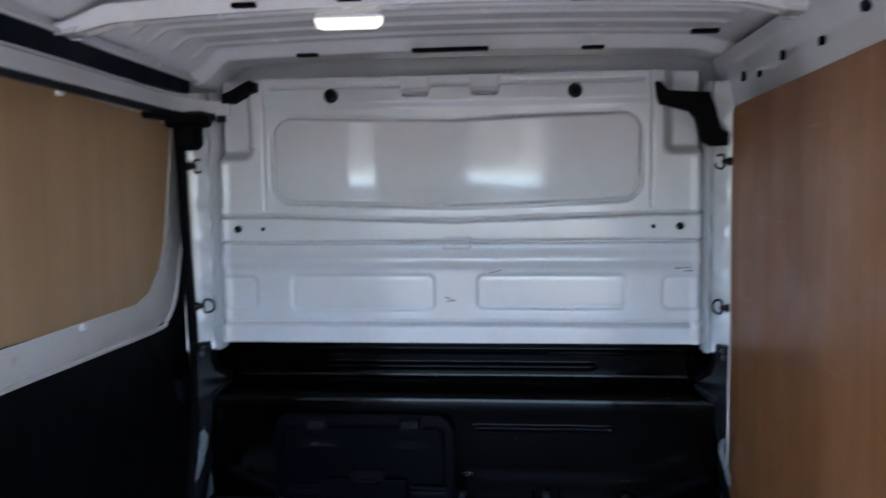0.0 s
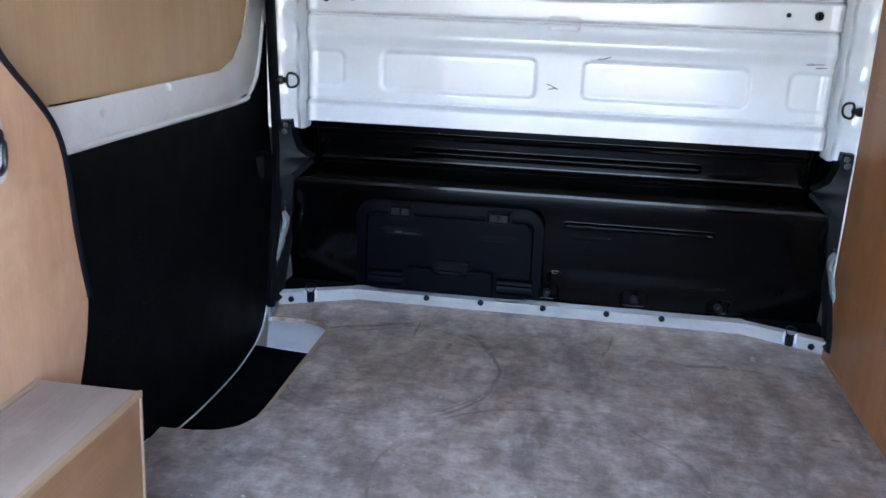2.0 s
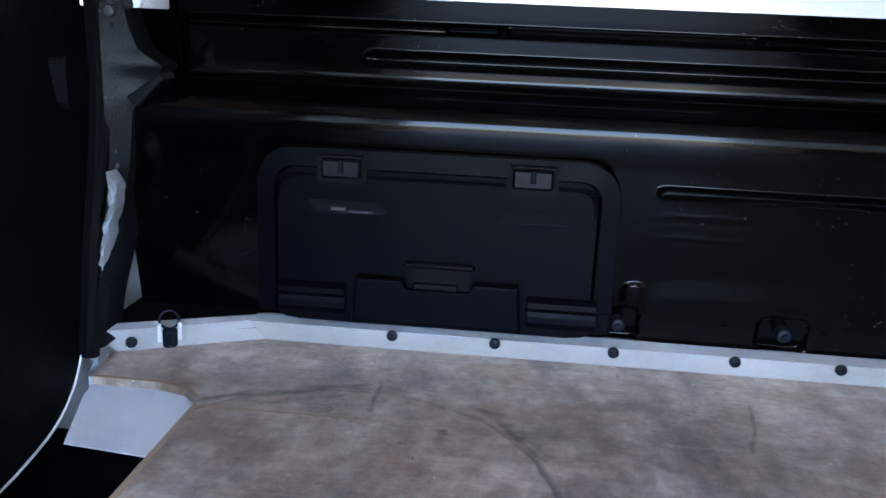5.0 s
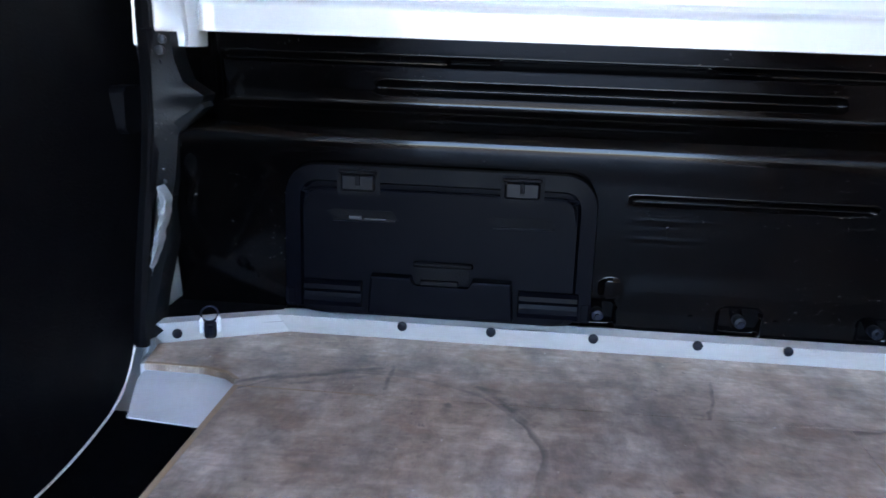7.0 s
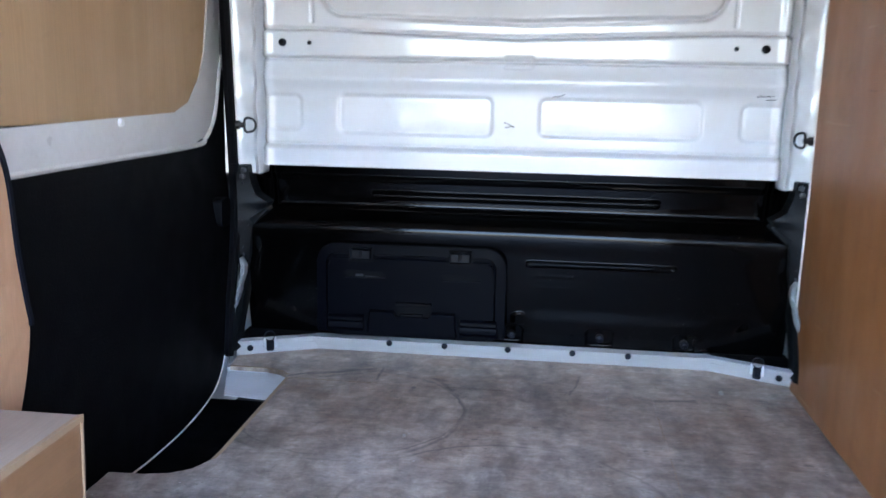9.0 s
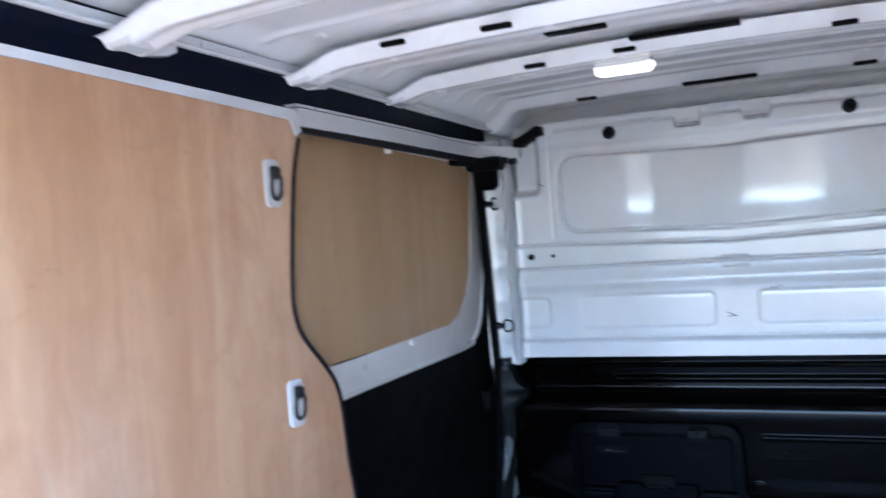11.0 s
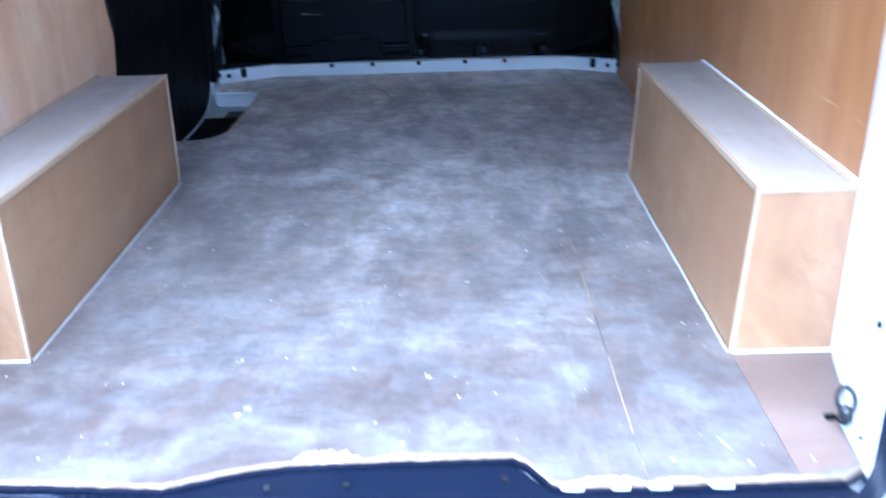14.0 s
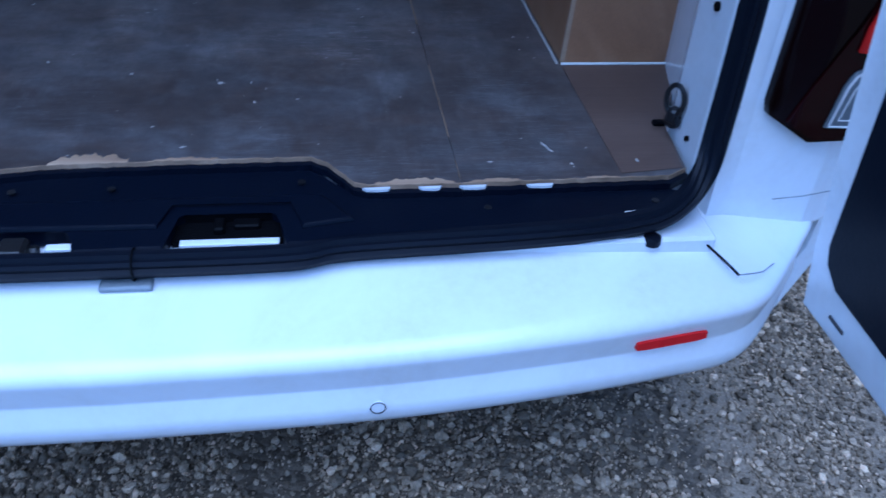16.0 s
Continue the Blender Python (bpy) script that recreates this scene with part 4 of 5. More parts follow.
# scuffs on the white panel
marks = thing("paint_scuff", (0.6, 2.5, 1.33), "black scratches on the white bulkhead panel", "scratch", kind="stuff")
rnd = random.Random(2)
bits = []
for x0, x1, z0, z1 in ((0.1, 0.135, 1.332, 1.34), (0.58, 0.645, 1.353, 1.349), (0.63, 0.69, 1.345, 1.346), (0.655, 0.7, 1.337, 1.341), (-0.03, 0.0, 1.262, 1.25), (-0.026, 0.0, 1.249, 1.251), (-0.61, -0.585, 1.71, 1.698)):
    pts = [(x0 + (x1 - x0) * k / 5, 2.4845 if z0 < 1.22 else 2.4965, z0 + (z1 - z0) * k / 5 + rnd.uniform(-0.0012, 0.0012)) for k in range(6)]
    bits.append(tube(pts, [(-0.0012, -0.0006), (0.0012, -0.0006), (0.0007, 0.0006), (-0.0007, 0.0006)], False, (0, -1, 0)))
part("scratch", joined(*bits), SCUFF, marks)


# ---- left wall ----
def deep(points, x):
    """A door outline, given at the lining's face, projected from a camera position to the plane further out."""
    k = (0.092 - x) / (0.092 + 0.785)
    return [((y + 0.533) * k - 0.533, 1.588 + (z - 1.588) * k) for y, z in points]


PLY_X = -0.785
wall_left = thing("wall_left", (-0.785, 0.8, F), "orange-brown varnished plywood lining on the van wall", "wall lining", kind="structure")
front_edge = [(1.33, 1.815), (1.302, 1.74), (1.282, 1.643), (1.265, 1.53), (1.259, 1.463), (1.268, 1.415), (1.292, 1.375), (1.363, 1.307), (1.405, 1.255), (1.425, 1.19), (1.435, 1.08), (1.452, 0.98), (1.458, 0.943), (1.44, 0.865), (1.405, 0.78), (1.36, 0.68), (1.335, 0.562)]
front_edge = [(p.x, p.y) for p in smooth_line([(a, b, 0) for a, b in front_edge], 3)]
rear_edge = [(0.252, 0.562), (0.25, 0.84), (0.244, 1.0), (0.248, 1.26), (0.262, 1.45), (0.28, 1.655), (0.303, 1.76), (0.323, 1.845), (0.352, 1.886), (0.4, 1.899)]
rear_edge = [(p.x - 0.016, p.y) for p in smooth_line([(a, b, 0) for a, b in rear_edge], 5)]
part("lining_panel", prism(rear_edge + [(0.61, 1.889), (1.305, 1.855)] + front_edge, "x", PLY_X - 0.007, PLY_X), PLY_WALL, wall_left)
part("edge_seal", tube([(PLY_X + 0.001, a, b) for a, b in front_edge[:-12]], [(-0.005, -0.004), (0.004, -0.004), (0.004, 0.004), (-0.005, 0.004)], False, (1, 0, 0)), RUBBER, wall_left, "thin black rubber edge")
part("cant_rail", prism([(0.345, 1.906), (0.38, 1.914), (0.61, 1.904), (1.32, 1.877), (1.345, 1.83), (1.32, 1.82), (1.303, 1.855), (0.61, 1.888), (0.38, 1.8965), (0.345, 1.888)], "x", PLY_X - 0.012, PLY_X + 0.006, 0.003), INNER_WHITE, wall_left, "white painted steel lip over the lining")
part("rail_recess", prism([(-0.845, 1.882), (-0.825, 1.882), (-0.825, 1.955), (-0.805, 1.975), (-0.752, 1.985), (-0.752, 2.0), (-0.845, 2.0)], "y", 0.14, 2.6), NAVY, wall_left, "blue-black sheet in the hollow under the roof edge")
a_side = smooth_line([(-0.79, 0.256, 0.5), (-0.79, 0.254, 0.84), (-0.79, 0.248, 1.05), (-0.79, 0.252, 1.26), (-0.79, 0.284, 1.655), (-0.79, 0.309, 1.76), (-0.79, 0.34, 1.857), (-0.79, 0.43, 1.905), (-0.8, 0.6, 1.93)], 5)
b_side = smooth_line([(-0.697, 0.128, 0.5), (-0.697, 0.124, 0.84), (-0.697, 0.116, 1.05), (-0.697, 0.122, 1.31), (-0.697, 0.136, 1.46), (-0.697, 0.16, 1.65), (-0.697, 0.188, 1.785), (-0.7, 0.245, 1.88), (-0.71, 0.34, 1.95), (-0.74, 0.6, 1.985)], 4)
b_side = [b_side[round(k * (len(b_side) - 1) / (len(a_side) - 1))] for k in range(len(a_side))]
strip = bmesh.new()
cols = [[strip.verts.new(a.lerp(b, k / 4) + Vector((-0.012, 0.0, 0)) * math.sin(k / 4 * math.pi)) for k in range(5)] for a, b in zip(a_side, b_side)]
for r, s in zip(cols, cols[1:]):
    for j in range(4):
        strip.faces.new((r[j], r[j + 1], s[j + 1], s[j]))
part("pillar_strip", strip, NAVY, wall_left, "dark strip beside the rear post")
low_line = [(0.3, 1.966), (0.45, 1.961), (0.7, 1.951), (0.92, 1.947), (1.3, 1.936), (1.72, 1.921), (1.94, 1.912), (2.52, 1.893)]
flange_plan = low_line + [(y, z + 0.024) for y, z in low_line[::-1]]
part("roof_flange", joined(prism(flange_plan, "x", -0.75, -0.744), tube([(-0.738, y, z + 0.003) for y, z in low_line], 0.0045)), INNER_WHITE, wall_left, "folded white roof flange")
for y in (0.48, 0.62, 0.98, 1.1, 1.5, 1.62, 2.0, 2.2):
    z = np.interp(y, [p[0] for p in low_line], [p[1] for p in low_line])
    part("flange_screw", disc((-0.741, y, float(z) + 0.013), "x", 0.007, 0.007, 12, 0.002), INNER_WHITE, wall_left, "white painted screw head")


def wall_ring(y, z):
    """A pressed white plate with a hanging steel ring, facing +x."""
    ob = thing("wall_lashing_ring", (0, 0, 0), "black steel lashing ring on a white plate set in the plywood", "lashing ring", "wall lashing rings")
    plate = part("plate", prism([(a, b) for a, b in rounded(-0.0265, 0.0265, -0.05, 0.05, 0.014)], "x", -0.004, 0.003, 0.002), INNER_WHITE, ob, "white pressed steel plate")
    part("dish", disc((0.002, 0.0, -0.004), "x", 0.018, 0.004, 16), CHALK, plate)
    part("stud", joined(block(-0.002, 0.014, -0.011, 0.011, 0.008, 0.036, 0.004), disc((0.01, 0, 0.024), "x", 0.012, 0.014, 12, 0.003)), STEEL, ob, smooth=True)
    loop = [(0.012, -0.012, 0.014), (0.01, -0.017, -0.006), (0.009, -0.013, -0.026), (0.008, 0.0, -0.034), (0.009, 0.013, -0.026), (0.01, 0.017, -0.006), (0.012, 0.012, 0.014)]
    part("ring", tube(smooth_line(loop, 4, True), 0.0042, True, (1, 0, 0)), STEEL, ob, smooth=True)
    ob.matrix_basis = pose(PLY_X + 0.002, y, z)
    return ob


upper_ring = wall_ring(1.218, 1.714)
copy_thing(upper_ring, pose(PLY_X + 0.002, 1.24, 1.248))

# ---- sliding door behind the lining ----
DX = -0.85


def curve_in(z):
    """How far the door's inner face stands proud at a height: it bellies inwards below the window."""
    t = min(max((1.2 - z) / 0.4, 0.0), 1.0)
    return 0.044 * t * t * (3 - 2 * t)


def bellied(bm):
    for k in range(14):
        bmesh.ops.bisect_plane(bm, geom=bm.verts[:] + bm.edges[:] + bm.faces[:], plane_co=(0, 0, 0.78 + 0.031 * k), plane_no=(0, 0, 1))
    for v in bm.verts:
        v.co.x += curve_in(v.co.z)
    return bm


door = thing("sliding_door", (DX, 1.9, 0.48), "closed sliding side door with a plywood window blank and black lower trim", "sliding door")
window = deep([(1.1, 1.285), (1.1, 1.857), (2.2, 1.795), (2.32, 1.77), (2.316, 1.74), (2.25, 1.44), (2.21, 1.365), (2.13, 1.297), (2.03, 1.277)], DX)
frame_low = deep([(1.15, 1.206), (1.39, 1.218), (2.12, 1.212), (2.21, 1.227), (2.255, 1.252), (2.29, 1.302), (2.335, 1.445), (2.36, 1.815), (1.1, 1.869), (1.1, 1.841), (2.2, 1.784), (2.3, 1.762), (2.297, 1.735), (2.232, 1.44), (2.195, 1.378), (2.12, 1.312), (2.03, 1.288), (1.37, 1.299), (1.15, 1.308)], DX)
part("window_blank", prism(window, "x", DX - 0.012, DX - 0.005), PLY_WINDOW, door, "yellowish plywood blank over the window")
part("window_surround", prism(frame_low, "x", DX - 0.03, DX + 0.004, 0.014), CREAM, door, "cream painted window surround", True)
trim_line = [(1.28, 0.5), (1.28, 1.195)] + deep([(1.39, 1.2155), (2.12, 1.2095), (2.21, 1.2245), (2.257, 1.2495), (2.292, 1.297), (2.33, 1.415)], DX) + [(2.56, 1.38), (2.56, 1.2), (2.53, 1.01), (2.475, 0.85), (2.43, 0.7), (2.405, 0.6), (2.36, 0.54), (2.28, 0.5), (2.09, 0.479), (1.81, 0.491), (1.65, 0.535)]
part("lower_trim", bellied(prism(trim_line, "x", DX - 0.03, DX + 0.004)), TRIM, door, "matt black lower door trim")
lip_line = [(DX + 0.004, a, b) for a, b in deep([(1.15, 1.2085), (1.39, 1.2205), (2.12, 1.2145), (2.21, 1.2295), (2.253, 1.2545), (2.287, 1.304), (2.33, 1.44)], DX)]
part("surround_lip", tube(smooth_line(lip_line, 4), [(-0.006, -0.004), (0.004, -0.004), (0.006, 0.002), (0.0, 0.0055), (-0.006, 0.003)], False, (1, 0, 0)), CREAM, door, "rolled cream lip of the surround", True)
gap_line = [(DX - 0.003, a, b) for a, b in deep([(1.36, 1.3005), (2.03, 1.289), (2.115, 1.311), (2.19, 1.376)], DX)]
part("blank_gap", tube(smooth_line(gap_line, 4), 0.0018), TRIM, door, "dark gap under the window blank")
front_line = [(-0.806, 2.4, 1.815), (-0.806, 2.425, 1.7), (-0.806, 2.44, 1.5), (-0.806, 2.455, 1.3), (-0.806, 2.47, 1.15), (-0.806, 2.476, 1.0), (-0.806, 2.458, 0.88), (-0.806, 2.425, 0.75), (-0.806, 2.405, 0.65), (-0.806, 2.395, 0.585)]
part("front_seal", tube(smooth_line([(x + 0.016, y, z) for x, y, z in front_line], 4), [(-0.012, -0.01), (0.012, -0.01), (0.014, 0.003), (0.007, 0.012), (-0.008, 0.012), (-0.014, 0.003)], False, (1, 0, 0)), TRIM, door, "fat black rubber door seal", True)
part("seal_flare", tube(smooth_line([(-0.782, 2.462, 1.13), (-0.779, 2.474, 1.0), (-0.783, 2.456, 0.88), (-0.793, 2.43, 0.75), (-0.801, 2.41, 0.65), (-0.807, 2.4, 0.585)], 4), [(-0.01, -0.01), (0.009, -0.01), (0.01, 0.003), (0.003, 0.01), (-0.008, 0.009)], False, (1, 0, 0)), TRIM, door, "flared lower lip of the door seal", True)
edge_line = [(2.462, 1.16), (2.482, 1.0), (2.466, 0.88), (2.43, 0.75), (2.398, 0.62), (2.355, 0.547), (2.28, 0.506), (2.09, 0.484), (1.81, 0.496), (1.66, 0.54)]
part("edge_piping", tube(smooth_line([(-0.798, a, b) for a, b in edge_line], 4), 0.0021), CHALK, door, "thin pale piping along the door edge", True)
part("latch_cover", prism(rounded(2.405, 2.475, 0.955, 1.035, 0.016), "x", -0.84, -0.802, 0.004), COVER, door, "black plastic latch cover")
part("top_seal", tube([(-0.794, 1.31, 1.83), (-0.794, 1.35, 1.838), (-0.794, 1.9, 1.818), (-0.794, 2.42, 1.8)], [(-0.006, -0.008), (0.006, -0.008), (0.006, 0.008), (-0.006, 0.008)]), RUBBER, door, "black rubber seal over the window")
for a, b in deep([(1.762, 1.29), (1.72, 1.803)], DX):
    part("clip", disc((DX + 0.004, a, b), "x", 0.0085, 0.018, 12, 0.002), CLIP, door, "small white fixing clip")

rail = thing("door_rail", (-0.78, 2.0, 1.84), "white painted upper guide rail of the sliding door", "guide rail")
part("rail", tube(smooth_line([(-0.79, 1.33, 1.862), (-0.79, 1.8, 1.85), (-0.788, 2.2, 1.836), (-0.77, 2.38, 1.828), (-0.7, 2.465, 1.822), (-0.655, 2.475, 1.82)], 5), [(-0.012, -0.02), (0.012, -0.02), (0.012, 0.02), (-0.012, 0.02)]), INNER_WHITE, rail, smooth=False)
part("rail_lip", tube(smooth_line([(-0.795, 1.33, 1.888), (-0.795, 1.8, 1.876), (-0.79, 2.2, 1.86), (-0.775, 2.38, 1.852)], 5), [(-0.016, -0.003), (0.016, -0.003), (0.016, 0.003), (-0.016, 0.003)]), INNER_WHITE, rail)
part("end_bracket", prism([(-0.67, 1.835), (-0.64, 1.835), (-0.6, 1.862), (-0.572, 1.868), (-0.572, 1.895), (-0.59, 1.9), (-0.625, 1.875), (-0.67, 1.862)], "y", 2.45, 2.5, 0.004), TRIM, rail, "black plastic rail end")
carriage = thing("roller_carriage", (-0.75, 2.43, 1.74), "black steel roller carriage at the end of the door rail", "roller carriage")
part("arm", joined(block(-0.82, -0.7, 2.38, 2.46, 1.765, 1.81, 0.01), block(-0.8, -0.725, 2.4, 2.455, 1.7, 1.79, 0.015), block(-0.82, -0.79, 2.24, 2.42, 1.783, 1.805, 0.006)), TRIM, carriage)
part("roller", disc((-0.705, 2.44, 1.795), "z", 0.018, 0.022, 14, 0.003), RUBBER, carriage, smooth=True)
part("roller", disc((-0.672, 2.45, 1.79), "z", 0.014, 0.02, 14, 0.003), RUBBER, carriage, smooth=True)

# ---- right wall ----
wall_right = thing("wall_right", (0.778, 1.3, F), "orange-brown varnished plywood lining on the van wall", "wall lining", kind="structure")
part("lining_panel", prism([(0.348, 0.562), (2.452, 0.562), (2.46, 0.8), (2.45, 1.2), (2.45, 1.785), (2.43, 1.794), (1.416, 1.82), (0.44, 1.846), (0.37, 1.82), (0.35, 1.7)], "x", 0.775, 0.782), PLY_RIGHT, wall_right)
part("edge_bead", tube([(0.7745, 2.453, 0.58), (0.7745, 2.461, 0.8), (0.7745, 2.451, 1.2), (0.7745, 2.451, 1.78)], 0.003), CHALK, wall_right, "white bead down the panel edge")
u, v = np.meshgrid(np.linspace(0.2, 2.56, 160), np.linspace(0, 1, 14))
part("cant_rail", sheet(0.79 - 0.03 * v - 0.02 * rise(v, 0.55, 0.75), u, 1.785 + 0.04 * (2.5 - u) / 2.2 + (0.15 - 0.02 * (2.5 - u) / 2.2) * v), INNER_WHITE, wall_right, "white painted cant rail with holes", True)
# dark discs on the rail stand for the shade inside open holes
for y, z, r in ((2.309, 1.861, 0.013), (1.959, 1.868, 0.011), (1.484, 1.89, 0.016), (2.15, 1.85, 0.008), (1.7, 1.86, 0.009), (1.2, 1.885, 0.014)):
    part("hole_disc", disc((0.768, y, z), "x", r, 0.008, 14), TRIM, wall_right, "dark round hole")
part("corner_bracket", prism([(0.569, 1.87), (0.585, 1.868), (0.6, 1.842), (0.716, 1.838), (0.735, 1.785), (0.742, 1.738), (0.766, 1.726), (0.766, 1.69), (0.72, 1.688), (0.692, 1.704), (0.684, 1.767), (0.665, 1.79), (0.582, 1.808), (0.572, 1.835)], "y", 2.46, 2.5, 0.004), TRIM, wall_right, "black piece in the upper corner")

# ---- ply boxes over the wheel arches ----


def arch_box(name_label, inner, wall, y0, y1, z1, lean):
    """Four ply sheets screwed round the wheel arch, with raw edges showing at the corners."""
    s = 1 if wall > 0 else -1
    ob = thing("wheel_arch_box", ((inner + wall) / 2, (y0 + y1) / 2, F), name_label, "wheel arch box", "wheel arch boxes")
    t = 0.009
    part("top_panel", prism([(inner, y0), (wall, y0), (wall, y1), (inner, y1)], "z", z1 - t, z1, 0.0015), PLY_TOP, ob, "scuffed pale plywood top")
    low = inner - s * lean
    part("side_panel", prism([(low, F + 0.002), (low + s * t, F + 0.002), (inner + s * t, z1 - t - 0.001), (inner + s * 0.001, z1 - t - 0.001)], "y", y0 + t, y1 - t), PLY_BOX, ob)
    for a, b in ((y0 + 0.0005, y0 + t), (y1 - t, y1 - 0.0005)):
        part("end_panel", prism([(low + s * 0.002, F + 0.002), (wall, F + 0.002), (wall, z1 - t - 0.001), (inner + s * 0.002, z1 - t - 0.001)], "y", a, b), PLY_BOX, ob)
    for a, b in ((y0 - 0.001, y0 + 0.0035), (y1 - 0.0035, y1 + 0.001)):
        part("raw_edge", prism([(low - s * 0.0012, F + 0.004), (low + s * 0.006, F + 0.004), (inner + s * 0.0045, z1 - t), (inner - s * 0.0012, z1 - t)], "y", a, b), RAW_EDGE, ob, "pale raw plywood edge")
    part("raw_edge", prism([(inner - s * 0.0015, y0 - 0.0015), (inner + s * 0.006, y0 + 0.004), (inner + s * 0.006, y1 - 0.004), (inner - s * 0.0015, y1 + 0.0015)], "z", z1 - t - 0.001, z1 + 0.0012), RAW_EDGE, ob, "pale raw plywood edge")
    part("raw_edge", prism([(inner, y0 - 0.0015), (wall, y0 - 0.0015), (wall, y0 + 0.005), (inner, y0 + 0.005)], "z", z1 - t - 0.0012, z1 + 0.001), RAW_EDGE, ob, "pale raw plywood edge")
    part("wall_strip", prism([(wall - s * 0.016, y0 + 0.006), (wall, y0 + 0.006), (wall, y1 - 0.01), (wall - s * 0.013, y1 - 0.01)], "z", z1, z1 + 0.0035, 0.001), RAW_EDGE, ob, "pale wood strip along the wall")
    if s < 0:
        part("corner_bead", tube([(wall - s * 0.006, y0 - 0.001, F + 0.004), (wall - s * 0.004, y0 - 0.001, (F + z1) / 2), (wall - s * 0.006, y0 - 0.001, z1)], 0.004), BEAD, ob, "white sealant bead up the wall", True)
    rnd = random.Random(int(100 * y0))
    bead = [(wall - s * 0.003, y0 + (y1 - y0) * k / 40, z1 + 0.001 + rnd.uniform(0, 0.002)) for k in range(41)]
    part("sealant_bead", tube(bead, 0.0045 if s > 0 else 0.003), CHALK if s > 0 else RAW_EDGE, ob, "white sealant bead along the wall", True)
    foot = [(low - s * (0.004 + rnd.uniform(0, 0.002)), y0 + (y1 - y0) * k / 40, F + 0.0015) for k in range(41)]
    part("foot_bead", tube(foot, 0.0021 if s > 0 else 0.0014), BEAD, ob, "white sealant bead along the floor", True)
    part("foot_bead", tube([(low, y0 - 0.003, F + 0.0015), ((low + wall) / 2, y0 - 0.004, F + 0.002), (wall, y0 - 0.003, F + 0.0015)], 0.0022), CHALK, ob, "white sealant bead along the floor", True)
    return ob


arch_box("long plywood box over the wheel arch by the sliding door", -0.602, -0.783, 0.364, 1.292, 0.857, -0.008)
arch_box("long plywood box over the wheel arch by the plain wall", 0.614, 0.774, 0.342, 1.262, 0.857, 0.014)
corner = thing("floor_trim", (0.68, 0.2, F), "flat brown plywood strip beside the rear post", "floor strip", kind="structure")
part("strip", prism([(0.6, 0.02), (0.685, 0.03), (0.7, 0.14), (0.774, 0.3), (0.774, 0.336), (0.6, 0.336)], "z", F + 0.0004, F + 0.0012), BROWN_FLOOR, corner)

# ---- roof lining and bows ----
ceiling = thing("ceiling", (0, 1.3, 1.93), "pale grey painted bare roof with pressed cross bows", "ceiling", kind="structure")
BOWS = (0.79, 1.3, 1.745)


def roof_skin():
    x, y = np.meshgrid(np.linspace(-0.75, 0.78, 160), np.linspace(0.1, 2.6, 330))
    z = 2.0 - 0.02 * (x / 0.78) ** 2 - 0.02 * rise(np.abs(x), 0.66, 0.78) * rise(y, 0.8, 2.4)
    for c in (0.3, 0.5, 0.95, 1.1, 1.48, 1.58, 1.95, 2.05, 2.18, 2.32):
        z -= 0.007 * np.exp(-((y - c) / 0.011) ** 2) * (np.abs(x) < 0.7)
    edge = np.interp(y, [0.2, 0.6, 1.35, 2.0, 2.5], [1.993, 1.986, 1.96, 1.937, 1.917])
    z += (edge - z) * rise(-x, 0.64, 0.745)
    z -= 0.03 * rise(y, 2.4, 2.46)
    z -= 0.04 * (1 - rise(y, 0.16, 0.26))
    return sheet(x, y, z)


skin = part("roof_panel", roof_skin(), ROOF_WHITE, ceiling, smooth=True)
bows = []
for c in BOWS:
    u, x = np.meshgrid(np.linspace(-1, 1, 26), np.linspace(-0.752, 0.752, 170))
    drop = 1.957 - 0.022 * (x / 0.7) ** 2 - 0.014 * rise(np.abs(x), 0.62, 0.73)
    flange = 1.992 - 0.03 * (x / 0.78) ** 2 - 0.03 * rise(np.abs(x), 0.62, 0.74)
    w = 0.038 + 0.004 * rise(np.abs(x), 0.63, 0.72)
    hat = 1 - rise(np.abs(u), 0.5, 0.86)
    z = flange + (drop - flange) * hat + 0.004 * np.exp(-(u / 0.25) ** 2)
    bows.append(sheet(x, c + u * w * 1.5, z))
part("roof_bows", joined(*bows), BOW_WHITE, ceiling, "white hat-section cross bows", True)
slots = []
for x0, x1, y0, y1, z in ((-0.112, 0.124, 1.652, 1.682, 1.984), (-0.257, -0.127, 1.49, 1.52, 1.99), (-0.1, 0.11, 2.37, 2.4, 1.962), (0.42, 0.5, 1.45, 1.475, 1.96), (-0.5, -0.45, 1.2, 1.215, 1.958), (-0.36, -0.31, 1.66, 1.675, 1.956), (-0.15, -0.1, 1.66, 1.675, 1.962), (0.3, 0.35, 1.66, 1.675, 1.95), (-0.42, -0.36, 2.36, 2.38, 1.955), (0.36, 0.42, 2.36, 2.38, 1.955), (0.58, 0.64, 1.98, 2.0, 1.93), (-0.3, -0.24, 1.22, 1.235, 1.96)):
    slots.append(block(x0, x1, y0, y1, z - 0.006, z + 0.004, 0.002))
part("roof_slots", joined(*slots), TRIM, ceiling, "dark stamped slots")
feet = []
for c in BOWS:
    for s in (-1, 1):
        feet.append(prism([(s * 0.69, 1.935), (s * 0.745, 1.945), (s * 0.754, 1.93), (s * 0.742, 1.917), (s * 0.712, 1.92)], "y", c - 0.042, c + 0.03, 0.006))
        feet.append(prism([(c + 0.028, 1.93), (c + 0.1, 1.945), (c + 0.1, 1.93), (c + 0.075, 1.92), (c + 0.028, 1.915)], "x", s * 0.728, s * 0.75, 0.002))
part("bow_feet", joined(*feet), INNER_WHITE, ceiling, "flared white bow feet")
